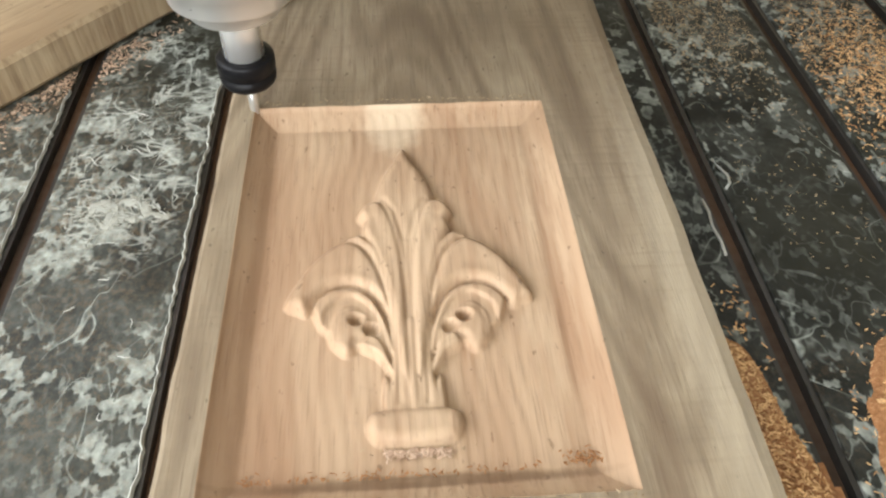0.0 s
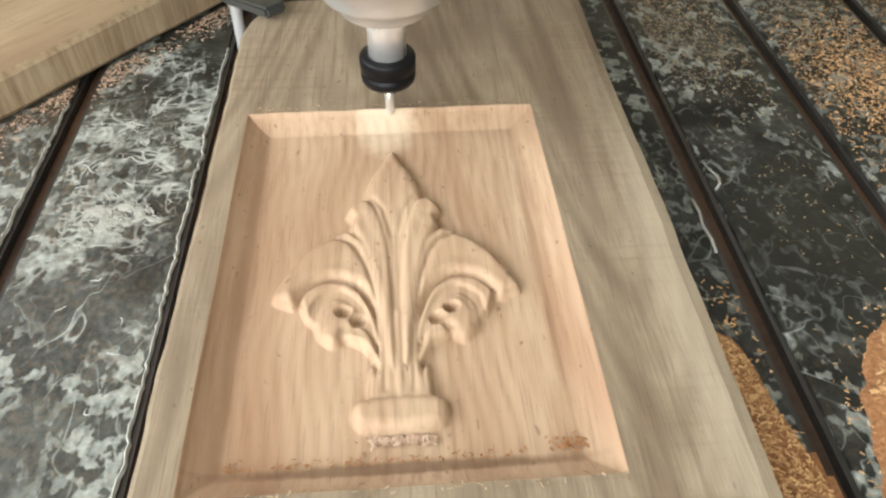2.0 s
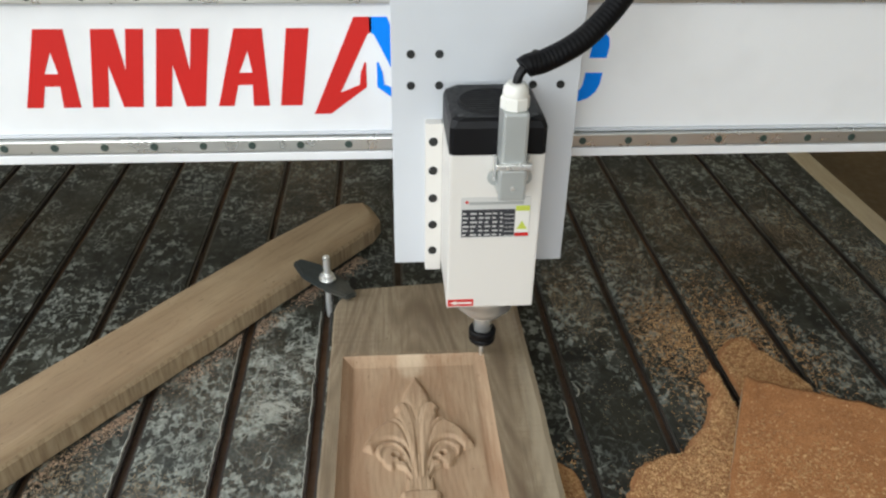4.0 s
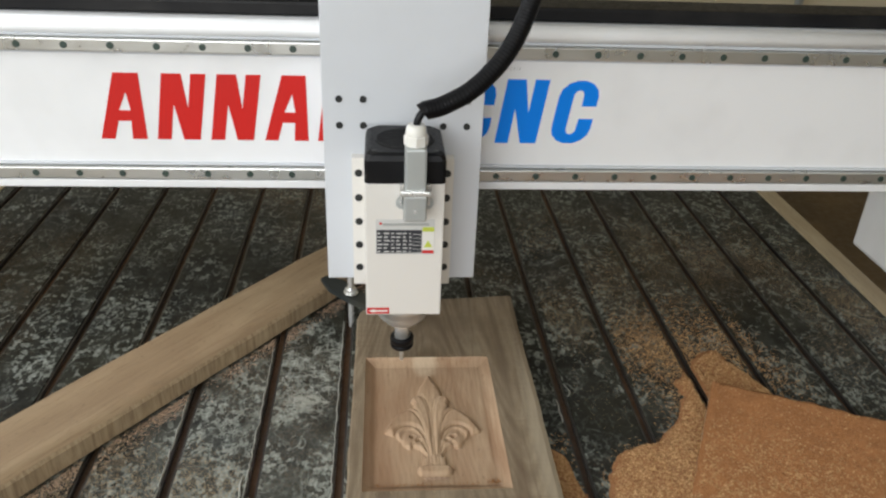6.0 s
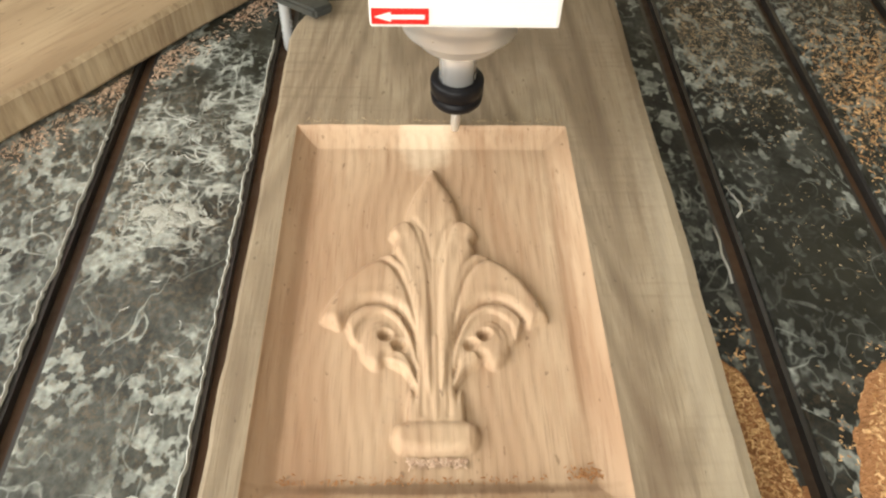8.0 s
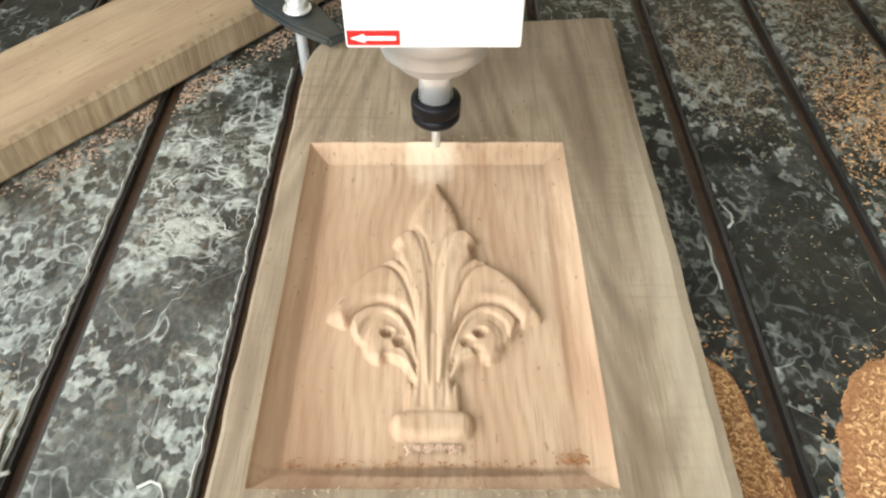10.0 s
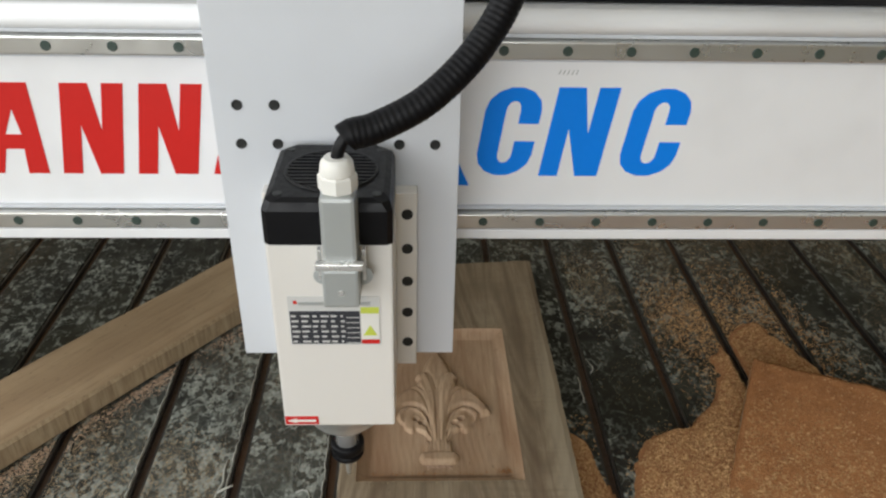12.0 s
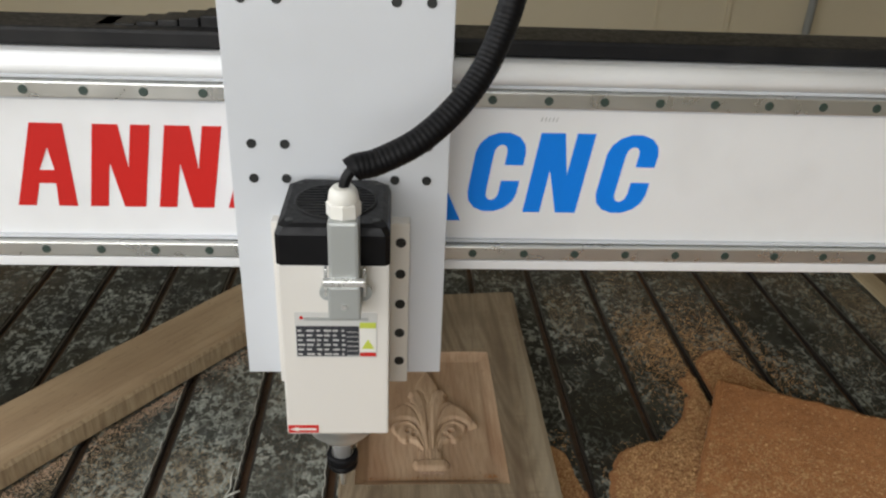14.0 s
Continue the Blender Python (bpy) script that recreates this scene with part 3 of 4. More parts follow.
def carved_board():
    """One slab: the grid is fine in the carved panel and coarse round it."""
    fine_x = np.linspace(-HALF - 0.001, HALF + 0.001, 250)
    fine_y = np.linspace(0.001, PANEL_Y - 0.001, 366)
    ys = np.concatenate([np.linspace(0.155, 0.006, 26), fine_y, np.linspace(PANEL_Y - 0.006, -0.283, 6),
                         np.linspace(-0.2856, -0.31, 40), np.linspace(-0.315, -0.56, 50), np.linspace(-0.57, -0.8, 20)])
    us = np.concatenate([np.linspace(0, 1, 8)[:-1], np.full(len(fine_x), -1.0), np.linspace(0, 1, 10)[1:]])
    nl, nf = 7, len(fine_x)
    rows = []
    for y in ys:
        left = -0.1035 + edge_wave(y, 1.3, 0.0022)
        right = 0.1435 + edge_wave(y, 7.7, 0.0016) + 0.006 * max(0.0, min(1.0, (-y - 0.3) * 3))
        if y > 0.09:
            left += 0.03 * ((y - 0.09) / 0.065) ** 2.2
        row = np.empty(len(us))
        row[:nl] = left + us[:nl] * (fine_x[0] - left)
        row[nl:nl + nf] = fine_x
        row[nl + nf:] = fine_x[-1] + us[nl + nf:] * (right - fine_x[-1])
        rows.append(row)
    X = np.array(rows)
    Y = np.repeat(ys[:, None], X.shape[1], 1)
    tilt = np.clip((Y - 0.12) / 0.035, 0, 1)
    Y = Y + tilt * (X - 0.02) * 0.09
    Z = np.where((np.abs(X) < HALF) & (Y < 0) & (Y > PANEL_Y), carved(X, Y, True), 0.0)
    Y2 = Y + 0.2865
    Z = np.where((np.abs(X) < HALF) & (Y2 < 0) & (Y2 > PANEL_Y), carved(X, Y2, False), Z)
    flat = Z == 0
    Z = Z + np.where(flat, 0.0003 * np.sin(X * 170) * np.sin(Y * 43 + X * 60), 0)
    Z[:, 0] -= 0.0015
    Z[:, -1] -= 0.002
    ny, nx = X.shape
    top = np.stack([X, Y, Z], 2).reshape(-1, 3)
    rim = [j for j in range(nx)] + [i * nx + nx - 1 for i in range(1, ny)] + [(ny - 1) * nx + j for j in range(nx - 2, -1, -1)] + [i * nx for i in range(ny - 2, 0, -1)]
    low = top[rim].copy()
    low[:, 2] = BED_Z + 0.0002
    verts = np.concatenate([top, low])
    quads = [(i * nx + j, (i + 1) * nx + j, (i + 1) * nx + j + 1, i * nx + j + 1) for i in range(ny - 1) for j in range(nx - 1)]
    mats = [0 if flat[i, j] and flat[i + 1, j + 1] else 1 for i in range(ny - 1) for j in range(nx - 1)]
    n, base = len(rim), len(top)
    quads += [(rim[k], rim[(k + 1) % n], base + (k + 1) % n, base + k) for k in range(n)]
    mats += [0] * n
    me = bpy.data.meshes.new("carved_board")
    me.from_pydata(verts.tolist(), [], quads + [tuple(base + k for k in range(n))])
    me.materials.append(BOARD)
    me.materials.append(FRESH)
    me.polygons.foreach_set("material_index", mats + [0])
    me.polygons.foreach_set("use_smooth", [m == 1 for m in mats] + [False])
    me.update()
    ob = new("carved_board", me)
    tagged(ob, "weathered brown hardwood board with a freshly carved lily panel", "carved board")
    return ob


# ---- plank, clamp and dust ----
def loose_plank():
    d, n = Vector((0.617, 0.787)), Vector((-0.787, 0.617))
    o = Vector((-0.424, -0.144))
    steps = [-0.85 + 0.04 * i for i in range(34)]
    near = [o + s * d + n * edge_wave(s, 3.1, 0.003) for s in steps]
    end = [o + 0.605 * d, o + 0.634 * d + n * 0.01, o + 0.656 * d + n * 0.044, o + 0.65 * d + n * 0.07, o + 0.632 * d + n * 0.09]
    far = [o + s * d + n * (0.101 + edge_wave(s, 5.1, 0.003)) for s in reversed(steps)]
    pts = [p for p in near if (p - o).dot(d) < 0.585] + end + [p for p in far if (p - o).dot(d) < 0.6]
    bm = bmesh.new()

    def layer(inset, z):
        out = []
        for p in pts:
            k = (p - o).dot(n)
            q = p + n * (inset if k < 0.05 else -0.4 * inset)
            if (p - o).dot(d) > 0.6:
                q -= d * inset * 0.5
            out.append(bm.verts.new((q.x, q.y, z + 0.0006 * noise.noise(Vector((q.x * 30, q.y * 30, z * 90))))))
        return out

    rings = [layer(0.003, BED_Z + 0.0014), layer(0.0, BED_Z + 0.005), layer(0.0005, -0.0105), layer(0.0035, -0.0065), layer(0.0125, 0.0), layer(0.016, 0.0012)]
    for i, (u, v) in enumerate(zip(rings, rings[1:])):
        for k in range(len(pts)):
            f = bm.faces.new((u[k], u[(k + 1) % len(pts)], v[(k + 1) % len(pts)], v[k]))
            f.material_index, f.smooth = (1 if i < 3 else 0), i in (3, 4)
    bm.faces.new(rings[-1])
    bm.faces.new(rings[0][::-1])
    tagged(part("loose_plank", bm, [PLANK, SAWN]), "long rough brown plank lying askew on the table", "plank")


def hold_down_clamp():
    clamp = thing("hold_down_clamp", "dark steel hold-down clamp with a threaded bolt and nut", "clamp")
    d, n = Vector((0.77, -0.64)), Vector((0.64, 0.77))
    o = Vector((-0.113, 0.152))
    bm = bmesh.new()
    out = [(-0.06, -0.006), (-0.03, -0.019), (0.012, -0.018), (0.045, -0.01), (0.048, 0.006), (0.012, 0.017), (-0.03, 0.018), (-0.058, 0.008)]
    prism(bm, [tuple(o + a * d + b * n) for a, b in out], 0.006, 0.014, 0.002)
    for v in bm.verts:
        v.co.z += (Vector(v.co.xy) - o).dot(d) * -0.13 + 0.002
    part("clamp_plate", bm, DARK, clamp)
    bm = bmesh.new()
    rings = [(0.0048 if i % 2 else 0.0041, BED_Z - 0.01 + 0.0008 * i) for i in range(127)]
    turned(bm, rings, 16, at=(-0.113, 0.151, 0))
    part("bolt", bm, STEEL, clamp, "bright threaded steel bolt")
    bm = bmesh.new()
    turned(bm, [(0.0115, 0.0165), (0.0115, 0.0185)], 28, at=(-0.113, 0.151, 0))
    part("washer", bm, STEEL, clamp)
    bm = bmesh.new()
    turned(bm, [(0.0088, 0.0186), (0.0092, 0.0192), (0.0092, 0.0245), (0.0086, 0.0252)], 6, at=(-0.113, 0.151, 0))
    part("nut", bm, STEEL, clamp)


def smooth_step(a, b, v):
    t = max(0.0, min(1.0, (v - a) / (b - a)))
    return t * t * (3 - 2 * t)


def heap_height(x, y):
    """Sawdust heap: a low apron and a flat bank on it with two steep sides."""
    wob = 0.016 * noise.noise(Vector((x * 11, y * 11, 1.0))) + 0.007 * noise.noise(Vector((x * 45, y * 45, 2.0)))
    shore = float(np.interp(y, (-0.25, -0.2, -0.181, -0.158, -0.14, -0.11, -0.07, -0.02, 0.01, 0.057, 0.08), (0.198, 0.212, 0.223, 0.246, 0.295, 0.32, 0.344, 0.352, 0.385, 0.42, 0.47)))
    far = float(np.interp(x, (0.36, 0.41, 0.45, 0.48, 0.5, 0.53, 0.62, 0.95), (0.02, 0.055, 0.06, 0.0, -0.05, -0.085, -0.13, -0.28)))
    a = smooth_step(0, 0.03, x - shore + wob) * (1 - smooth_step(-0.035, 0.02, y - far + 1.8 * wob))
    in_slot = (x - SLOT_0 + GAP / 2) % PITCH < GAP
    if in_slot and y > (-0.148 if x < 0.34 else -0.1):
        return 0.0
    z = 0.006 * a + 0.006 * a * smooth_step(0.0, 0.12, x - shore)
    if z > 0.0004:
        z += 0.0014 * noise.noise(Vector((x * 110, y * 110, 3.0))) + 0.0016 * noise.noise(Vector((x * 30, y * 30, 5.0)))
    return z


OFF_AT, OFF_ALONG, OFF_IN, OFF_SIDE = Vector((0.394, -0.067)), Vector((0.915, -0.403)), Vector((-0.403, -0.915)), Vector((-0.44, -0.898))


def dusty_offcut():
    """A flat offcut half buried in the heap, its far edge raised, with sawdust lying all over it."""
    whole = thing("dusty_offcut", "flat wooden offcut covered in orange sawdust, half buried", "offcut")
    nu, nv = 96, 60

    def slab(name, lift, thick, mat, label):
        bm = bmesh.new()
        top, low = [], []
        for j in range(nv):
            for i in range(nu):
                q = OFF_AT + OFF_ALONG * (0.46 * i / (nu - 1)) + OFF_SIDE * (0.24 * j / (nv - 1))
                q = q + OFF_ALONG * 0.003 * noise.noise(Vector((q.y * 40, 1.0, 0))) + OFF_IN * 0.003 * noise.noise(Vector((q.x * 40, 2.0, 0)))
                deep = (q - OFF_AT).dot(OFF_IN)
                rough = 0.0014 * noise.noise(Vector((q.x * 60, q.y * 60, 0))) + (0.0009 * noise.noise(Vector((q.x * 260, q.y * 260, 4))) if lift else 0)
                z = BED_Z + 0.041 - 0.155 * deep + lift + rough - (0.0012 if min(i, j) == 0 else 0)
                top.append(bm.verts.new((q.x, q.y, z)))
                low.append(bm.verts.new((q.x, q.y, z - thick)))
        for j in range(nv - 1):
            for i in range(nu - 1):
                k = j * nu + i
                bm.faces.new((top[k], top[k + nu], top[k + nu + 1], top[k + 1])).smooth = True
                bm.faces.new((low[k], low[k + 1], low[k + nu + 1], low[k + nu]))
        rim = [i for i in range(nu)] + [j * nu + nu - 1 for j in range(1, nv)] + [(nv - 1) * nu + i for i in range(nu - 2, -1, -1)] + [j * nu for j in range(nv - 2, 0, -1)]
        for a, b in zip(rim, rim[1:] + rim[:1]):
            bm.faces.new((top[a], top[b], low[b], low[a]))
        part(name, bm, mat, whole, label)

    slab("panel", -0.0035, 0.012, PLANK, "brown wooden panel under the dust")
    slab("dust_cover", 0.0015, 0.0035, FINE_DUST, "layer of fine orange sawdust")


def offcut_top(x, y):
    q = Vector((x, y)) - OFF_AT
    deep, across = q.dot(OFF_IN), q.x * -OFF_SIDE.y + q.y * OFF_SIDE.x
    return 0.0425 - 0.155 * deep if deep > 0.004 and across > 0.006 and deep < 0.2 else 0.0


def sheet(name, x0, x1, y0, y1, step, height, mat, label):
    """A dust layer: a heightfield that lies on the table, with nothing where it is thin."""
    nx, ny = int((x1 - x0) / step) + 1, int((y1 - y0) / step) + 1
    hs = np.array([[height(x0 + i * step, y0 + j * step) for i in range(nx)] for j in range(ny)])
    keep, quads = {}, []
    verts = []

    def vid(i, j):
        if (i, j) not in keep:
            keep[i, j] = len(verts)
            verts.append((x0 + i * step, y0 + j * step, BED_Z + hs[j, i] - 0.0008))
        return keep[i, j]

    for j in range(ny - 1):
        for i in range(nx - 1):
            if hs[j:j + 2, i:i + 2].max() > 0.0001:
                quads.append((vid(i, j), vid(i + 1, j), vid(i + 1, j + 1), vid(i, j + 1)))
    me = bpy.data.meshes.new(name)
    me.from_pydata(verts, [], quads)
    me.materials.append(mat)
    me.polygons.foreach_set("use_smooth", [True] * len(quads))
    ob = new(name, me)
    return tagged(ob, label, "sawdust", kind="stuff")


def flakes(name, count, place, size, mat, label, seed):
    """Many small curled chips; place(rng) gives x, y, z or None."""
    rng = random.Random(seed)
    verts, faces = [], []
    made = 0
    for _ in range(count * 6):
        if made >= count:
            break
        p = place(rng)
        if p is None:
            continue
        made += 1
        a, tip = rng.uniform(0, 6.283), rng.uniform(-0.5, 0.5)
        l, w = size * rng.uniform(0.5, 1.6), size * rng.uniform(0.2, 0.5)
        u = Vector((math.cos(a) * l, math.sin(a) * l, tip * l * 0.5))
        v = Vector((-math.sin(a) * w, math.cos(a) * w, rng.uniform(-0.4, 0.4) * w))
        c = Vector(p) + Vector((0, 0, abs(tip) * l * 0.35 + w * 0.3))
        k = Vector((0, 0, rng.uniform(0.15, 0.5) * w))
        b = len(verts)
        verts += [tuple(c - u - v), tuple(c + u - v), tuple(c + u + v), tuple(c - u + v), tuple(c + k)]
        faces += [(b, b + 1, b + 4), (b + 1, b + 2, b + 4), (b + 2, b + 3, b + 4), (b + 3, b, b + 4), (b + 3, b + 2, b + 1, b)]
    me = bpy.data.meshes.new(name)
    me.from_pydata(verts, [], faces)
    me.materials.append(mat)
    return tagged(new(name, me), label, "sawdust", kind="stuff")


def strands(name, count, place, length, label, seed, mat=None):
    """Thin flat wriggling threads of dried glue that lie on the table."""
    rng = random.Random(seed)
    bm = bmesh.new()
    for _ in range(count):
        x, y = place(rng)
        if (x - SLOT_0 + GAP / 2) % PITCH < GAP or x > SLOT_0 - GAP / 2:
            continue
        a, w = rng.uniform(0, 6.283), rng.uniform(0.0002, 0.00055)
        n = rng.randint(4, 9)
        left, right = [], []
        lo, hi = SLOT_0 + PITCH * math.floor((x - SLOT_0) / PITCH) + GAP / 2, SLOT_0 + PITCH * math.ceil((x - SLOT_0) / PITCH) - GAP / 2
        for i in range(n):
            z = BED_Z + 0.0002 + rng.uniform(0, 0.0006)
            t = 1 - abs(2 * i / (n - 1) - 1) * 0.7
            u = Vector((-math.sin(a), math.cos(a), 0)) * w * t
            left.append(bm.verts.new(Vector((x, y, z)) + u))
            right.append(bm.verts.new(Vector((x, y, z + 0.0003)) - u))
            a += rng.gauss(0, 0.6)
            x = min(hi, max(lo, x + math.cos(a) * length / n))
            y += math.sin(a) * length / n
        for i in range(n - 1):
            bm.faces.new((left[i], left[i + 1], right[i + 1], right[i]))
    tagged(part(name, bm, mat or GLUE), label, "dried glue", kind="stuff")


def frayed_edges():
    """The sheet's pale frayed edges beside three of the slots."""
    for k, y0, y1 in ((0, -0.6, 0.15), (-1, -0.6, 0.08), (-2, -0.6, -0.05)):
        x = SLOT_0 + PITCH * k - GAP / 2
        rng = random.Random(40 + k)
        bm = bmesh.new()
        prev, y = None, y0
        while y < y1:
            off = 0.0016 * noise.noise(Vector((y * 40, k * 3.0, 0))) + 0.0007 * rng.uniform(-1, 1)
            w = 0.0006 + 0.0005 * rng.random()
            cur = (bm.verts.new((x + off - w, y, BED_Z + 0.0005)), bm.verts.new((x + off, y, BED_Z + 0.0012)), bm.verts.new((x + off + w, y, BED_Z - 0.0006)))
            if prev:
                bm.faces.new((prev[0], prev[1], cur[1], cur[0]))
                bm.faces.new((prev[1], prev[2], cur[2], cur[1]))
            prev, y = cur, y + 0.0035
        tagged(part("frayed_edge", bm, GLUE), "pale frayed edge of the black table sheet", "sheet edge", kind="stuff")
    bm = bmesh.new()   # a torn pale string by the slot
    pts = [(-0.232, -0.19), (-0.2335, -0.205), (-0.231, -0.222), (-0.235, -0.238), (-0.236, -0.256), (-0.231, -0.27), (-0.2355, -0.282)]
    tube(bm, [(x, y, BED_Z + 0.0016) for x, y in pts], 0.0014, 8)
    tube(bm, [(-0.2345, -0.236, BED_Z + 0.002), (-0.226, -0.2305, BED_Z + 0.003), (-0.219, -0.229, BED_Z + 0.0045)], 0.0012, 8)
    tagged(part("glue_string", bm, GLUE), "torn string of pale dried glue beside a slot", "dried glue")
    for pts in (((-0.152, -0.236), (-0.146, -0.2325), (-0.1405, -0.2345), (-0.137, -0.2405), (-0.1365, -0.249)), ((0.1805, -0.055), (0.1815, -0.066), (0.1798, -0.078), (0.1812, -0.09), (0.1805, -0.101)),
                ((0.1985, -0.046), (0.2025, -0.041), (0.2035, -0.033), (0.2, -0.026), (0.1983, -0.018))):
        bm = bmesh.new()
        tube(bm, [(x, y, BED_Z + 0.0012) for x, y in pts], 0.0009, 8)
        tagged(part("glue_string", bm, GLUE), "short curl of pale dried glue on the table", "dried glue")


def sawdust():
    dusty_offcut()
    sheet("sawdust_heap", 0.19, 0.95, -0.6, 0.16, 0.0032, heap_height, DUST, "orange-brown sawdust heap spread over the table")

    def by_board(x, y):
        w = 0.02 * noise.noise(Vector((x * 30, y * 20, 7.0)))
        a = smooth_step(-0.145, -0.205, y + w) * (1 - smooth_step(0.168, 0.182, x + w * 0.6))
        return 0.005 * a + 0.0012 * noise.noise(Vector((x * 120, y * 120, 3.0))) * a
    sheet("sawdust_drift", 0.143, 0.192, -0.7, -0.1, 0.003, by_board, DUST, "reddish sawdust drifted between board and slot")

    def on_drift(rng):
        x, y = rng.uniform(0.143, 0.186), rng.uniform(-0.5, -0.12)
        h = by_board(x, y)
        if (h < 0.001 and rng.random() < 0.93) or (x - SLOT_0 + GAP / 2) % PITCH < GAP:
            return None
        return (x, y, BED_Z + max(0.0, h - 0.0006))
    flakes("drift_chips", 5000, on_drift, 0.0012, CHIP, "orange wood chips beside the board", 23)

    def on_heap(rng):
        x, y = rng.uniform(0.19, 0.8), rng.uniform(-0.45, 0.25)
        h, top = heap_height(x, y) - 0.0008, offcut_top(x, y)
        if top > h:
            deep = (Vector((x, y)) - OFF_AT).dot(OFF_IN)
            if rng.random() > 0.1 + 5.0 * max(0.0, deep - 0.045):
                return None
            h = top
        return (x, y, BED_Z + h) if h > 0.002 else None
    flakes("heap_chips", 38000, on_heap, 0.00135, CHIP, "loose orange wood chips on the sawdust heap", 3)

    def spread(rng):
        x, y = rng.uniform(0.2, 0.78), rng.gauss(0.22, 0.16)
        if noise.noise(Vector((x * 6, y * 6, 3.3))) + 0.35 * rng.uniform(-1, 1) < 0.02 or (x - SLOT_0 + GAP) % PITCH < 2 * GAP:
            return None
        return (x, y, BED_Z)
    flakes("scattered_chips", 20000, spread, 0.0008, PALE_CHIP, "thin scatter of pale wood chips on the table", 4)

    def behind_heap(rng):
        x, y = rng.uniform(0.3, 0.6), rng.gauss(0.05, 0.09)
        if heap_height(x, y) > 0.002 or offcut_top(x, y) > 0 or (x - SLOT_0 + GAP / 2) % PITCH < GAP:
            return None
        if noise.noise(Vector((x * 9, y * 7, 12.0))) + 0.5 * rng.uniform(-1, 1) < -0.02 or abs(x - 0.42 + 0.2 * y) > 0.13 * rng.random() + 0.02:
            return None
        return (x, y, BED_Z)
    flakes("stray_chips", 5200, behind_heap, 0.00115, CHIP, "loose scatter of orange chips behind the heap", 33)

    def fringe(rng):
        x, y = rng.uniform(0.19, 0.6), rng.uniform(-0.3, 0.16)
        if heap_height(x, y) > 0.002 or (x - SLOT_0 + GAP / 2) % PITCH < GAP:
            return None
        r = 0.004 + 0.016 * rng.random() ** 2
        near = max(heap_height(x + r, y - 0.4 * r), heap_height(x + 0.5 * r, y - r))
        return (x, y, BED_Z) if near > 0.003 and rng.random() < 0.6 else None
    flakes("heap_fringe", 5000, fringe, 0.00085, CHIP, "thin fringe of orange dust round the heap", 13)

    def at_plank(rng):
        s = rng.uniform(-0.6, 0.56)
        off = -abs(rng.gauss(0, 0.012)) - 0.002
        x, y = -0.424 + 0.617 * s - 0.787 * off, -0.144 + 0.787 * s + 0.617 * off
        if noise.noise(Vector((s * 14, 2.0, 0))) + rng.uniform(-0.4, 0.4) < -0.05 or (x - SLOT_0 + GAP / 2) % PITCH < GAP:
            return None
        return (x, y, BED_Z)
    flakes("plank_chips", 4200, at_plank, 0.0012, PINK_CHIP, "pale pinkish wood chips gathered along the plank", 5)

    def left_front(rng):
        x, y = rng.uniform(-0.52, -0.23), rng.uniform(-0.7, -0.02)
        settled = 0.45 * smooth_step(-0.3, -0.36, x) * smooth_step(-0.07, -0.16, y) + 0.4 * math.exp(-((x + 0.302) / 0.012) ** 2 - ((y + 0.2) / 0.09) ** 2)
        if noise.noise(Vector((x * 9, y * 5, 8.8))) + 0.3 * rng.uniform(-1, 1) + settled < 0.1 or (x - SLOT_0 + GAP / 2) % PITCH < GAP:
            return None
        return (x, y, BED_Z)
    flakes("table_chips", 30000, left_front, 0.00075, PALE_CHIP, "fine pale wood dust on the table strips", 6)

    strands("glue_strands", 40, lambda rng: (rng.gauss(-0.166, 0.016), rng.gauss(0.015, 0.05)), 0.016, "web of pale dried glue strands on the table", 7)
    def torn(x, y):
        u, v = (x + 0.168) / 0.026, (y + 0.046) / 0.017
        k = 0.75 - u * u - v * v + 1.5 * noise.noise(Vector((x * 90, y * 90, 6.0))) + 0.5 * noise.noise(Vector((x * 240, y * 240, 2.0)))
        return max(0.0, min(0.0011, 0.0014 * k)) + (0.0012 * abs(noise.noise(Vector((x * 300, y * 300, 9.0)))) if k > 0 else 0)
    tagged(sheet("glue_film", -0.196, -0.128, -0.08, -0.014, 0.0011, torn, CREAM_GLUE, "crumpled film of cream dried glue on the table"), "crumpled film of cream dried glue on the table", "dried glue", kind="stuff")
    strands("glue_tuft", 110, lambda rng: (rng.gauss(-0.17, 0.014), rng.gauss(-0.046, 0.0085)), 0.012, "tuft of cream dried glue on the table", 17, CREAM_GLUE)
    strands("glue_threads", 40, lambda rng: (rng.uniform(-0.31, -0.125), rng.uniform(-0.5, 0.1)), 0.008, "loose pale glue threads on the table", 27)

    def rim(rng):
        side = rng.random()
        if side < 0.55:
            return (rng.uniform(-HALF, HALF), rng.gauss(0.0035, 0.0014), 0.0003)
        if side < 0.85:
            return (rng.uniform(-HALF, HALF), PANEL_Y - abs(rng.gauss(0.001, 0.0015)), 0.0003)
        return (rng.gauss(0, 0.009), rng.gauss(-0.2285, 0.0016), DEEP + 0.0005)
    flakes("rim_chips", 260, rim, 0.0008, PALE_CHIP, "tiny fresh wood fibres along the carved rim", 8)

    def under_base(rng):
        return (rng.uniform(-0.014, 0.014), -0.2285 - abs(rng.gauss(0, 0.0016)), DEEP + 0.0006 + 0.0008 * rng.random())
    flakes("base_fibres", 170, under_base, 0.0011, PINK_CHIP, "pale wood fibres left below the carved base", 18)

    def in_corner(rng):
        if rng.random() < 0.6:
            return (rng.uniform(-0.073, 0.074), -0.2405 + abs(rng.gauss(0, 0.002)), DEEP + 0.001)
        return (0.07 + rng.gauss(0, 0.006), -0.238 + abs(rng.gauss(0, 0.003)), DEEP + 0.001)
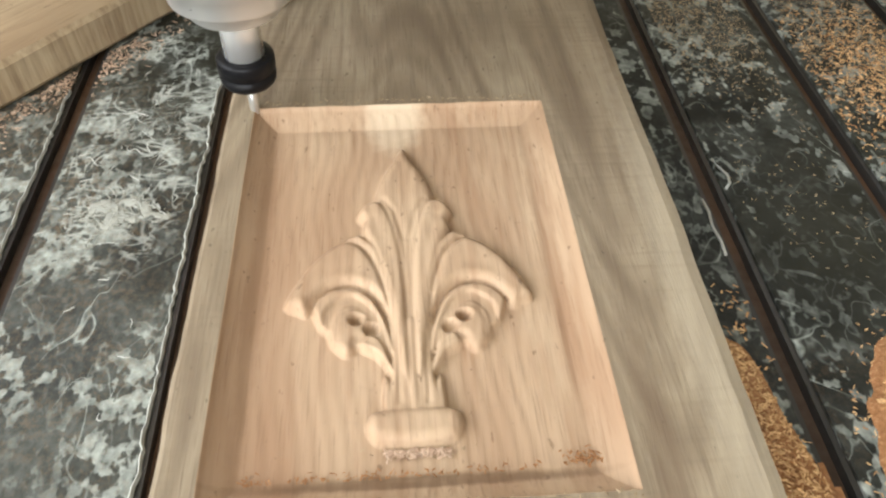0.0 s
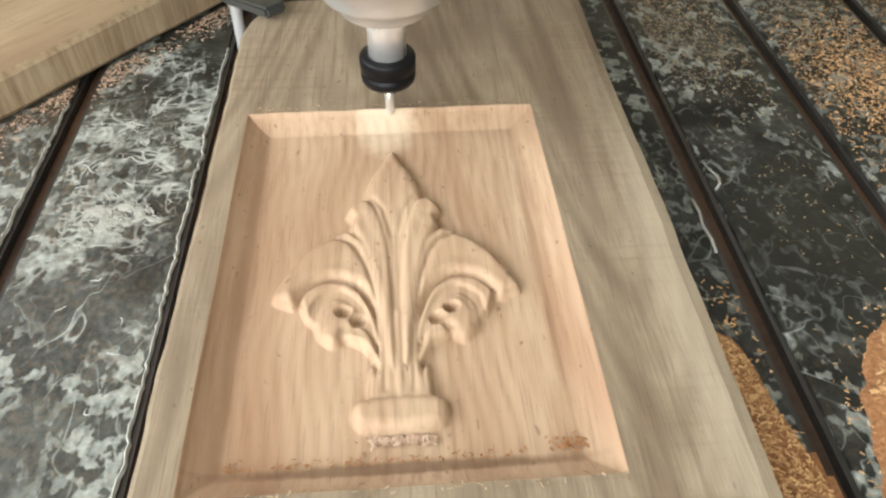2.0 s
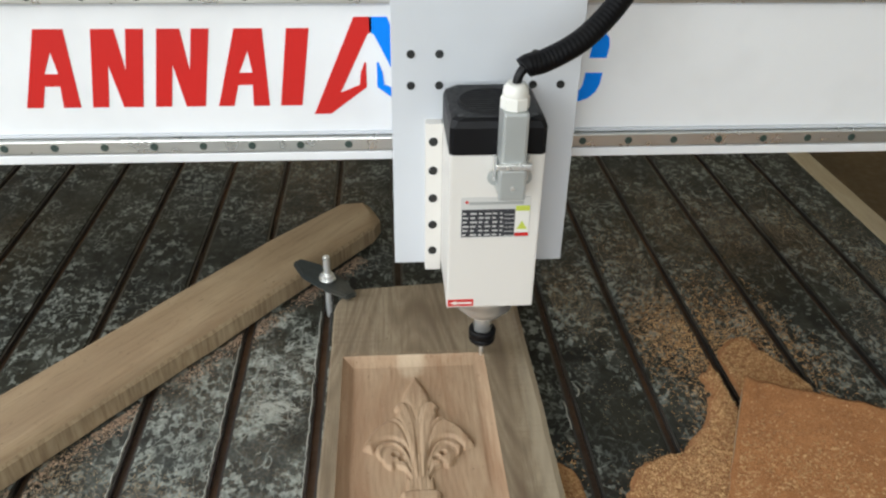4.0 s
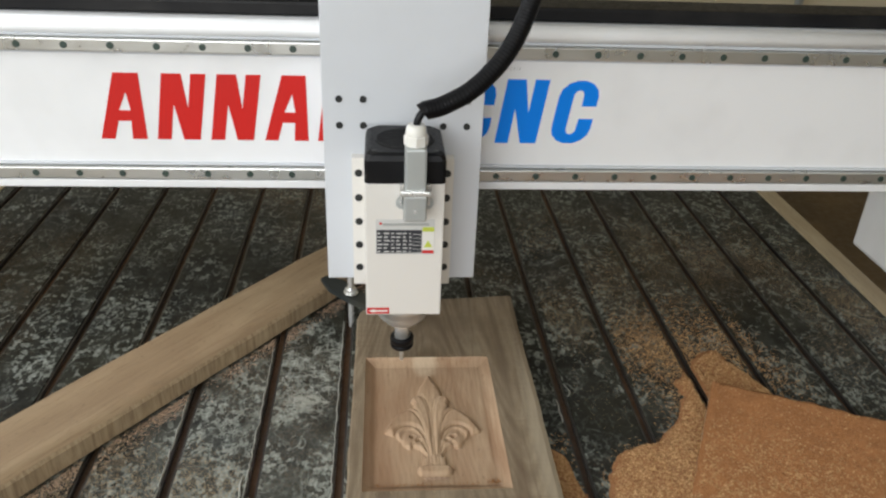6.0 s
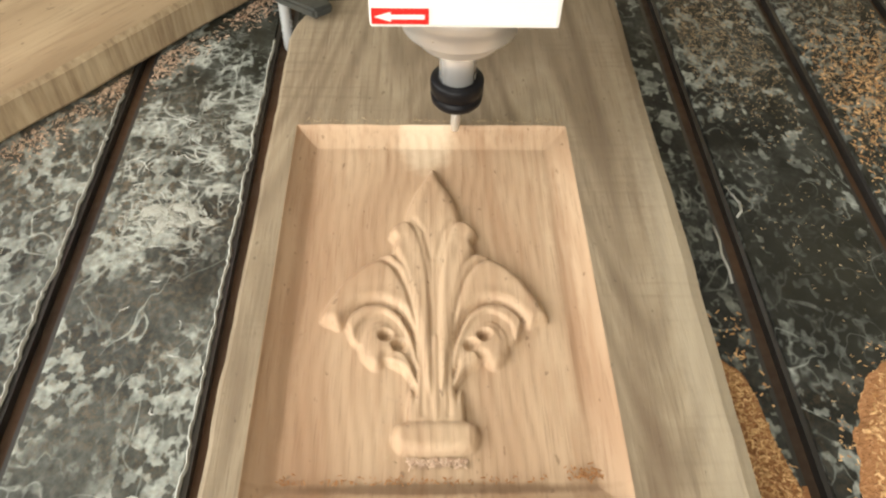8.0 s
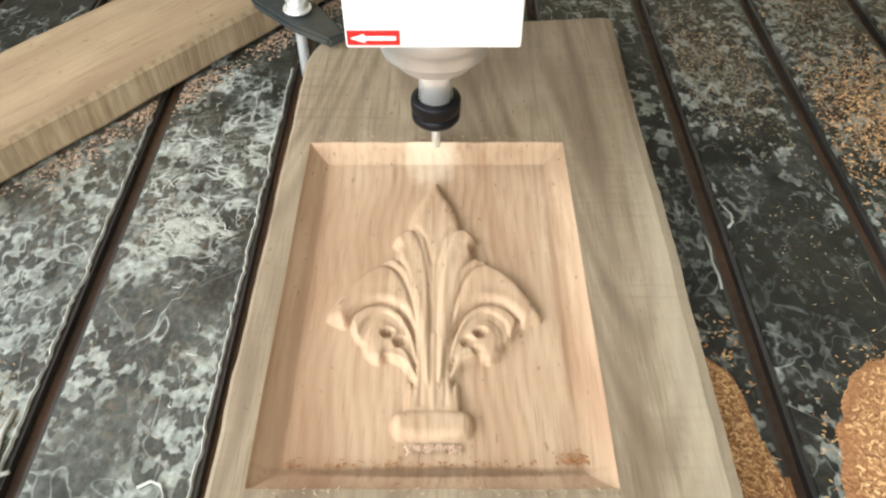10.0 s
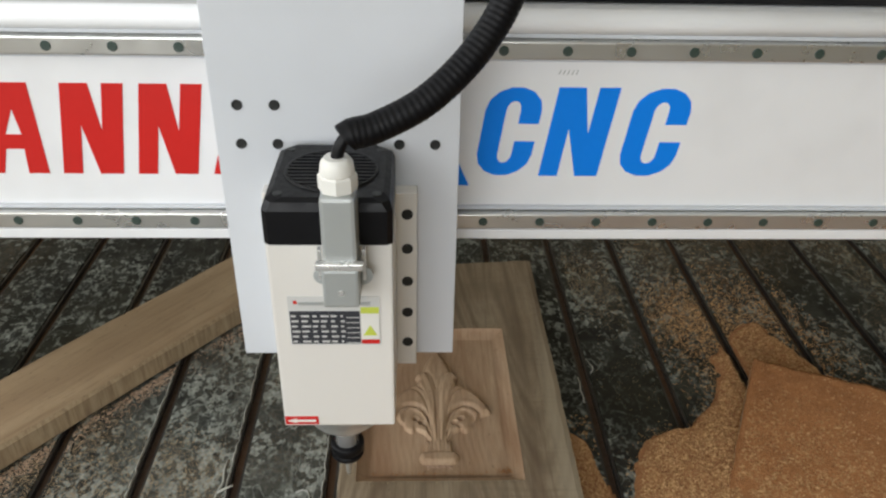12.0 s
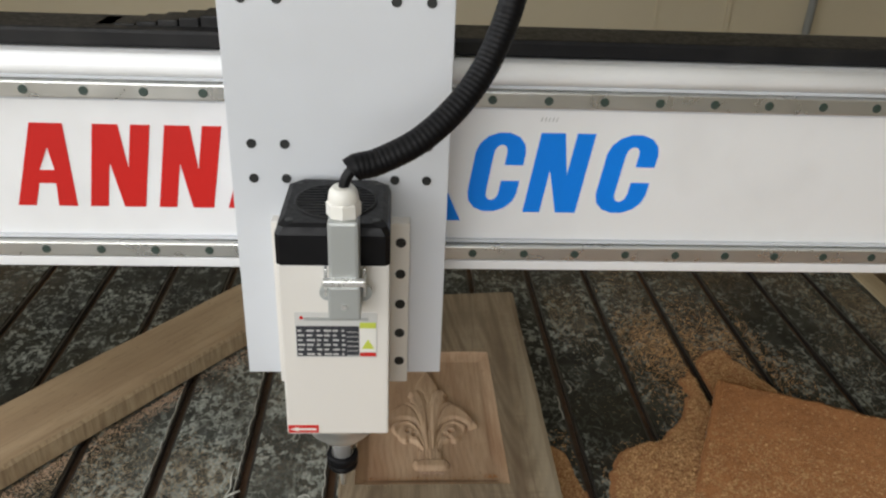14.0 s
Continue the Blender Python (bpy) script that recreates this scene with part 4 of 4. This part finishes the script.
    flakes("corner_dust", 190, in_corner, 0.0008, DUST, "brown dust caught in the panel's lower corner", 9)


# ---- gantry ----
BEAM_Y = 0.173


def gantry_beam():
    g = thing("gantry", "white gantry beam with steel rails and red and blue lettering", "gantry")
    x0, x1 = -1.02, 1.02
    boxed("beam", (x0, x1, BEAM_Y, BEAM_Y + 0.13, 0.192, 0.432), WHITE, g, 0.003)
    bm = bmesh.new()   # rounded top moulding
    prof = [(BEAM_Y - 0.004, 0.409), (BEAM_Y - 0.012, 0.413), (BEAM_Y - 0.015, 0.42), (BEAM_Y - 0.011, 0.4275), (BEAM_Y - 0.003, 0.4325), (BEAM_Y + 0.05, 0.434), (BEAM_Y + 0.05, 0.409)]
    a = [bm.verts.new((x0, y, z)) for y, z in prof]
    b = [bm.verts.new((x1, y, z)) for y, z in prof]
    for i in range(len(prof)):
        j = (i + 1) % len(prof)
        bm.faces.new((a[i], a[j], b[j], b[i])).smooth = i < 4
    bm.faces.new(a)
    bm.faces.new(b[::-1])
    part("top_moulding", bm, WHITE, g)
    boxed("lower_lip", (x0, x1, BEAM_Y - 0.012, BEAM_Y + 0.01, 0.1905, 0.2025), WHITE, g, 0.002)
    for z in (0.396, 0.213):
        rail = boxed("linear_rail", (x0, x1, BEAM_Y - 0.014, BEAM_Y + 0.001, z - 0.0085, z + 0.0085), RAIL, g, 0.0015, "ground steel linear rail with capped screws")
        bm = bmesh.new()
        turned(bm, [(0.0048, 0), (0.0048, 0.0006), (0.0042, 0.0009)], 16, "y")
        cap = part("rail_screw", bm, CAPGREEN, rail)
        x_first = -0.975 if z < 0.3 else -0.964
        cap.location = (x_first, BEAM_Y - 0.014, z)
        for k in range(1, 33):
            shared("rail_screw", cap.data, rail, (x_first + 0.06 * k, BEAM_Y - 0.014, z))
        for dz in (0.0115, -0.0112):
            boxed("rail_seat", (x0, x1, BEAM_Y - 0.005, BEAM_Y + 0.001, z + dz - 0.0018, z + dz + 0.0018), PLATE, g, 0.0006)
    tray = boxed("cable_tray", (x0, x1, BEAM_Y + 0.012, BEAM_Y + 0.085, 0.434, 0.4535), RUBBER, g, 0.004, "black cable tray along the beam top")
    for i in range(10):
        lift = 0.024 * (i / 9) ** 1.2
        boxed("chain_link", (-0.36 + i * 0.022, -0.36 + i * 0.022 + 0.0205, BEAM_Y + 0.03, BEAM_Y + 0.075, 0.437 + lift, 0.4535 + lift), RUBBER, tray, 0.002)
    lettering(g)
    for x in (-0.93, 0.868):
        boxed("side_leg", (x, x + 0.062, BEAM_Y + 0.004, BEAM_Y + 0.238, BED_Z + 0.006, 0.47), WHITE, g, 0.008, "white side leg that carries the beam")
    bm = bmesh.new()   # a pencil scribble above the letters
    for k in range(5):
        x = 0.112 + 0.0042 * k
        front(bm, [(x, 0.369), (x + 0.0009, 0.369), (x + 0.0026, 0.3735), (x + 0.0018, 0.3735)], BEAM_Y - 0.0004, BEAM_Y + 0.001)
    part("pencil_mark", bm, GREYPL, g, "faint grey pencil scribble")
    return g


def block_letter(bm, kind, x, w, z=0.2605, h=0.0955, lean=0.0, y=BEAM_Y):
    """Heavy condensed capitals, each built of a few plain pieces."""
    def piece(pts):
        front(bm, [(x + u * w + lean * v * h, z + v * h) for u, v in pts], y - 0.0008, y + 0.001)
    if kind == "A":
        piece([(0, 0), (0.3, 0), (0.36, 0.28), (0.37, 0.44), (0.5, 0.72), (0.5, 1), (0.22, 1)])
        piece([(0.5, 0.72), (0.62, 0.44), (0.64, 0.28), (0.68, 0), (1, 0), (0.75, 1), (0.5, 1)])
        piece([(0.36, 0.28), (0.64, 0.28), (0.62, 0.44), (0.37, 0.44)])
    elif kind == "N":
        piece([(0, 0), (0.32, 0), (0.32, 1), (0, 1)])
        piece([(0.32, 1), (0.32, 0.55), (0.62, 0), (0.66, 0), (0.66, 0.48), (0.44, 1)])
        piece([(0.66, 0), (1, 0), (1, 1), (0.66, 1)])
    elif kind == "I":
        piece([(0, 0), (1, 0), (1, 1), (0, 1)])
    elif kind == "C":
        def arc(cx, cz, r0, r1, a0, a1):
            st = [radians(a0 + (a1 - a0) * i / 7) for i in range(8)]
            for p, q in zip(st, st[1:]):
                piece([(cx + r0[0] * math.cos(p), cz + r0[1] * math.sin(p)), (cx + r1[0] * math.cos(p), cz + r1[1] * math.sin(p)),
                       (cx + r1[0] * math.cos(q), cz + r1[1] * math.sin(q)), (cx + r0[0] * math.cos(q), cz + r0[1] * math.sin(q))])
        arc(0.5, 0.75, (0.13, 0.1), (0.5, 0.25), 0, 180)
        arc(0.5, 0.25, (0.13, 0.1), (0.5, 0.25), 180, 360)
        piece([(0, 0.25), (0.37, 0.25), (0.37, 0.75), (0, 0.75)])
        piece([(0.63, 0.6), (1, 0.6), (1, 0.75), (0.63, 0.75)])
        piece([(0.63, 0.25), (1, 0.25), (1, 0.4), (0.63, 0.4)])


def lettering(g):
    for kind, x, w, lean in (("A", -0.461, 0.064, 0.16), ("N", -0.383, 0.06, 0.17), ("N", -0.308, 0.06, 0.17), ("A", -0.232, 0.062, 0.16), ("I", -0.1565, 0.0265, 0.15)):
        bm = bmesh.new()
        block_letter(bm, kind, x, w, lean=lean)
        part("letter", bm, RED, g, "bold red vinyl letter " + kind)
    for kind, x, w in (("C", 0.033, 0.056), ("N", 0.101, 0.061), ("C", 0.1805, 0.058)):
        bm = bmesh.new()
        block_letter(bm, kind, x, w, lean=0.14)
        part("letter", bm, BLUE, g, "bold blue vinyl letter " + kind)
    # the mark between the words: a red half and its blue mirror image, each with an inner foot
    half = [(-0.0615, 0.369), (-0.0405, 0.369), (-0.0405, 0.352), (-0.046, 0.348), (-0.081, 0.276), (-0.057, 0.286), (-0.0555, 0.301), (-0.0505, 0.314), (-0.0485, 0.314), (-0.0485, 0.283), (-0.094, 0.249), (-0.1145, 0.249)]
    axis = -0.0432
    for mat, turn, label in ((RED, 1, "red angular half of the maker's mark"), (BLUE, -1, "blue angular half of the maker's mark")):
        bm = bmesh.new()
        outline = [(axis + turn * (x - axis - 0.0012), z) for x, z in half]
        front(bm, outline[::turn], BEAM_Y - 0.001, BEAM_Y + 0.001)
        part("mark", bm, mat, g, label)


# ---- carriage and spindle, built with the cutter's axis at the origin ----
PLATE_Y, PLATE_HALF = 0.066, 0.1042


def carriage():
    c = thing("carriage", "pale grey metal carriage plate with black screws", "carriage")
    boxed("mount_plate", (-PLATE_HALF, PLATE_HALF, PLATE_Y, PLATE_Y + 0.014, 0.093, 0.72), PLATE, c, 0.001)
    boxed("slide_block", (-0.075, 0.075, PLATE_Y + 0.014, 0.155, 0.235, 0.56), PLATE, c, 0.003)
    bm = bmesh.new()
    turned(bm, [(0.0046, 0.0), (0.0046, 0.001), (0.003, 0.001), (0.003, 0.0002)], 18, "y", caps=True)
    screw = part("screw", bm, HOLE, c)
    screw.location = (-0.083, PLATE_Y, 0.357)
    for x, z in [(-0.052, 0.357), (0.052, 0.357), (0.083, 0.357)] + [(s * x, z) for z in (0.322, 0.49, 0.6) for x in (0.083, 0.052) for s in (-1, 1)]:
        shared("screw", screw.data, c, (x, PLATE_Y, z))
    return c


def spindle():
    s = thing("spindle", "ivory square spindle motor with black fan cover and cutter", "spindle motor")
    b = 0.0484
    body = boxed("body", (-b, b, -0.047, 0.052, 0.1025, 0.29), IVORY, s, 0.0022)
    for sgn in (-1, 1):
        x0, x1 = sorted((sgn * b, sgn * 0.0675))
        fl = boxed("mount_flange", (x0, x1, 0.05, PLATE_Y, 0.092, 0.283), IVORY, s, 0.001, "ivory mounting flange with recessed screws")
        bm = bmesh.new()
        turned(bm, [(0.0052, 0), (0.0052, 0.0008), (0.0034, 0.001), (0.0034, 0.0003)], 18, "y")
        sc = part("flange_screw", bm, HOLE, fl)
        for k in range(5):
            at = (sgn * 0.0588, 0.05, 0.12 + 0.0355 * k)
            if k == 0:
                sc.location = at
            else:
                shared("flange_screw", sc.data, fl, at)
    # fan cover with its round grille
    bm = bmesh.new()
    lo, hi = b + 0.0004, b - 0.0065
    ring = lambda r, yf, z, e: [bm.verts.new(p) for p in ((-r + e, yf, z), (r - e, yf, z), (r, yf + e, z), (r, 0.053 - e, z), (r - e, 0.053, z), (-r + e, 0.053, z), (-r, 0.053 - e, z), (-r, yf + e, z))]
    loops = [ring(lo, -0.0485, 0.2895, 0.004), ring(lo, -0.0485, 0.318, 0.004), ring(lo - 0.0022, -0.046, 0.3245, 0.006), ring(hi, -0.042, 0.327, 0.009)]
    for p, q in zip(loops, loops[1:]):
        for i in range(8):
            bm.faces.new((p[i], p[(i + 1) % 8], q[(i + 1) % 8], q[i]))
    bm.faces.new(loops[-1])
    bm.faces.new(loops[0][::-1])
    cap = part("fan_cover", bm, BLACK, s, "black plastic fan cover")
    bm = bmesh.new()
    turned(bm, [(0.037, 0.3268), (0.037, 0.3282), (0.0345, 0.3282), (0.0345, 0.3272)], 40, at=(0, 0.004, 0), caps=False)
    for i in range(-5, 6):
        y = i * 0.006
        w = math.sqrt(max(0.0, 0.035 ** 2 - y * y))
        box(bm, -w, w, 0.004 + y - 0.0014, 0.004 + y + 0.0014, 0.3269, 0.3287)
    part("grille", bm, RUBBER, cap, "round slatted fan grille")
    for x, y in ((-0.037, -0.036), (0.037, -0.036), (-0.037, 0.043), (0.037, 0.043)):
        bm = bmesh.new()
        turned(bm, [(0.0035, 0.326), (0.0035, 0.3276)], 14, at=(x, y, 0))
        part("cover_screw", bm, HOLE, cap)
    # nose, shaft, collet nut, cutter
    bm = bmesh.new()
    turned(bm, [(0.0115, 0.0665), (0.0245, 0.0667), (0.0252, 0.0675), (0.0255, 0.0725), (0.0305, 0.0745), (0.0334, 0.0765), (0.034, 0.0785), (0.034, 0.0868), (0.0346, 0.0872), (0.0346, 0.1045)], 48)
    part("nose", bm, COLLAR, s, "turned aluminium spindle nose")
    bm = bmesh.new()
    turned(bm, [(0.0112, 0.03), (0.0112, 0.055), (0.0118, 0.056), (0.0118, 0.069)], 32)
    part("shaft", bm, STEEL, s, "polished steel shaft")
    bm = bmesh.new()
    turned(bm, [(0.0092, 0.0195), (0.0142, 0.02), (0.0158, 0.0222), (0.0163, 0.0262), (0.0154, 0.0269), (0.0154, 0.0287), (0.0164, 0.0295), (0.0165, 0.0365), (0.0159, 0.038), (0.0118, 0.0382)], 40)
    part("collet_nut", bm, BLACK, s, "black collet nut")
    bm = bmesh.new()
    turned(bm, [(0.0006, -0.009), (0.0024, -0.0065), (0.003, 0.003), (0.0031, 0.021)], 20)
    part("cutter", bm, RAIL, s, "slim steel router bit")
    # connector on the front
    px = 0.0112
    sock = boxed("socket", (px - 0.0135, px + 0.0135, -0.081, -0.0468, 0.254, 0.2875), GREYPL, s, 0.0025, "grey metal plug socket")
    for sgn in (-1, 1):
        bm = bmesh.new()
        turned(bm, [(0.008, 0), (0.008, 0.003)], 20, "y", at=(px + sgn * 0.0145, -0.058, 0.27))
        part("latch_ear", bm, GREYPL, sock)
        boxed("latch_arm", (px + sgn * 0.0165 - 0.0012, px + sgn * 0.0165 + 0.0012, -0.066, -0.06, 0.269, 0.296), STEEL, sock, 0.0006)
    bm = bmesh.new()
    turned(bm, [(0.0022, 0), (0.0022, 0.0012)], 12, "y", at=(px, -0.081, 0.268))
    part("socket_screw", bm, STEEL, sock)
    boxed("latch_bar", (px - 0.0175, px + 0.0175, -0.084, -0.078, 0.2888, 0.2945), STEEL, sock, 0.0012)
    boxed("plug_hood", (px - 0.0125, px + 0.0125, -0.079, -0.047, 0.2878, 0.345), GREYPL, s, 0.003, "tall grey metal plug hood")
    bm = bmesh.new()
    turned(bm, [(0.0118, 0.3565), (0.0124, 0.359), (0.0116, 0.3655), (0.0088, 0.3695)], 24, at=(px, -0.063, 0))
    gland = part("gland", bm, NYLON, s, "white nylon cable gland")
    bm = bmesh.new()
    turned(bm, [(0.0128, 0.3445), (0.0141, 0.3458), (0.0141, 0.3562), (0.0128, 0.3575)], 8, at=(px, -0.063, 0))
    for f in bm.faces:
        f.smooth = False
    part("gland_nut", bm, NYLON, gland)
    # cable and its corrugated hose, swinging up to the side
    keys = [Vector(p) for p in ((px, -0.063, 0.366), (0.0135, -0.062, 0.376), (0.021, -0.06, 0.3845), (0.039, -0.056, 0.3885), (0.071, -0.048, 0.4035), (0.099, -0.036, 0.426), (0.119, -0.025, 0.4505), (0.133, -0.015, 0.4775), (0.145, -0.005, 0.515), (0.157, 0.008, 0.59), (0.164, 0.02, 0.72))]
    path = []
    for i in range(len(keys) - 1):
        p0, p1, p2, p3 = keys[max(i - 1, 0)], keys[i], keys[i + 1], keys[min(i + 2, len(keys) - 1)]
        n = max(4, int((p2 - p1).length / 0.0011))
        for k in range(n):
            t = k / n
            path.append(0.5 * ((2 * p1) + (p2 - p0) * t + (2 * p0 - 5 * p1 + 4 * p2 - p3) * t * t + (3 * p1 - p0 - 3 * p2 + p3) * t ** 3))
    bm = bmesh.new()
    tube(bm, path[:34], 0.0045)
    part("cable", bm, BLACK, s, "black power cable")
    bm = bmesh.new()
    tube(bm, path[16:], 0.0108, 16, 0.0003)
    part("hose", bm, HOSE, s, "black corrugated cable hose")
    # stickers
    f = -0.0472
    plate = boxed("rating_plate", (-0.0355, 0.0375, f - 0.0006, f + 0.0006, 0.1935, 0.2415), LABEL, s, 0, "silver rating plate with dark table")
    boxed("dark_table", (-0.0345, 0.0215, f - 0.0009, f - 0.0005, 0.1950, 0.2275), INK, plate, 0)
    for r in range(6):
        z = 0.1964 + 0.0051 * r
        for k, (a, w) in enumerate(((-0.0335, 0.0065), (-0.0255, 0.0075), (-0.0165, 0.005), (-0.01, 0.0065), (-0.002, 0.006), (0.006, 0.0035))):
            boxed("text_bar", (a, a + w * (0.55 + 0.45 * ((r * 7 + k * 3) % 5) / 4), f - 0.0011, f - 0.0008, z, z + 0.0018), LABEL, plate, 0)
        boxed("rule", (0.0105, 0.021, f - 0.0011, f - 0.0008, z - 0.0008, z - 0.0002), LABEL, plate, 0)
    boxed("text_bar", (-0.027, 0.03, f - 0.0011, f - 0.0005, 0.2335, 0.2365), GREYPL, plate, 0)
    bm = bmesh.new()
    turned(bm, [(0.0017, 0), (0.0017, 0.0003)], 16, "y", at=(-0.0295, f - 0.0006, 0.2362))
    part("emblem", bm, RED, plate)
    boxed("warning_panel", (0.0222, 0.0368, f - 0.0009, f - 0.0005, 0.1995, 0.2275), NYLON, plate, 0)
    boxed("warning_band", (0.0222, 0.0368, f - 0.0011, f - 0.0008, 0.2255, 0.2315), GREEN, plate, 0)
    boxed("warning_band", (0.0222, 0.0368, f - 0.0011, f - 0.0008, 0.1950, 0.1990), RED, plate, 0)
    bm = bmesh.new()
    front(bm, [(0.0238, 0.2035), (0.0352, 0.2035), (0.0295, 0.2135)], f - 0.0012, f - 0.0008)
    part("warning_triangle", bm, GREEN, plate, "yellow warning triangle")
    sticker = boxed("arrow_sticker", (-0.0472, -0.0185, f - 0.0006, f + 0.0006, 0.1052, 0.1138), RED, s, 0, "red sticker with a white arrow")
    bm = bmesh.new()
    front(bm, [(-0.0455, 0.1095), (-0.0375, 0.1068), (-0.0375, 0.1083), (-0.0205, 0.1083), (-0.0205, 0.1107), (-0.0375, 0.1107), (-0.0375, 0.1122)], f - 0.001, f - 0.0005)
    part("arrow", bm, NYLON, sticker, "white arrow")
    return s


workshop()
machine_table()
carved_board()
loose_plank()
hold_down_clamp()
gantry = gantry_beam()
slide = carriage()
motor = spindle()
sawdust()
frayed_edges()


# ---- movement ----
X_KEYS = [(0, -.0865), (.1, -.078), (.2, -.058), (.3, -.0265), (.4, .0047), (.5, .036), (.6, .067), (.7, .081), (.8, .0865), (.9, .082), (1.0, .065), (1.1, .0353), (1.2, .004), (1.3, -.0295),
          (1.4, -.061), (1.5, -.079), (1.6, -.086), (1.7, -.08), (1.8, -.062), (1.9, -.0317), (2.0, 0), (2.1, .0325), (2.2, .061), (2.3, .079), (2.4, .0855), (2.5, .079), (2.6, .058), (2.7, .0285)]
X_KEYS += [(2.8, -.004), (2.9, -.036), (3.0, -.066), (3.1, -.081), (3.2, -.086), (3.3, -.077), (3.4, -.05), (3.5, -.022), (3.6, .013), (3.7, .046), (3.8, .075), (3.9, .086), (4.0, .084), (4.1, .067),
           (4.2, .039), (4.45, -.045), (4.7, -.086), (4.95, -.05), (5.15, .02), (5.5, .086), (5.8, .03), (6.05, -.055), (6.3, -.086), (6.4, -.049), (6.5, -.016), (6.6, .013), (6.7, .04), (6.8, .064), (6.9, .08)]
X_KEYS += [(7.0, .083), (7.1, .054), (7.2, .019), (7.3, -.013), (7.4, -.048), (7.5, -.076), (7.6, -.085), (7.7, -.076), (7.8, -.05), (7.9, -.019), (8.0, .015), (8.1, .05), (8.2, .077), (8.3, .086),
           (8.6, .03), (9.0, -.086), (9.35, .0), (9.65, .086), (10.0, .0), (10.2, -.072), (10.3, -.086), (10.4, -.075), (10.5, -.044), (10.6, -.01), (10.7, .022), (10.8, .053), (10.9, .077), (11.0, .086), (11.15, .083)]
X_KEYS += [(11.3, .056), (11.5, .017), (11.7, -.026), (12.0, -.0925), (12.1, -.098), (14.0, -.098)]
Y_KEYS = [(0, 0), (11.1, 0), (11.25, -.014), (11.5, -.0995), (11.75, -.177), (12.0, -.2545), (12.1, -.265), (14.0, -.266)]
Z_KEYS = [(0, 0), (10.9, 0), (11.0, .004), (11.15, .01), (11.5, .0195), (14.0, .0195)]


def level(keys, t):
    for (a, u), (b, v) in zip(keys, keys[1:]):
        if a <= t <= b:
            return u + (v - u) * (t - a) / (b - a)
    return keys[-1][1]


def motions():
    times = sorted({t for t, _ in X_KEYS + Y_KEYS + Z_KEYS})
    rows = [(t, pose(level(X_KEYS, t), level(Y_KEYS, t), level(Z_KEYS, t))) for t in times]
    walk(motor, rows)
    walk(slide, rows)
    walk(gantry, [(t, pose(0, y, 0)) for t, y in Y_KEYS])


motions()
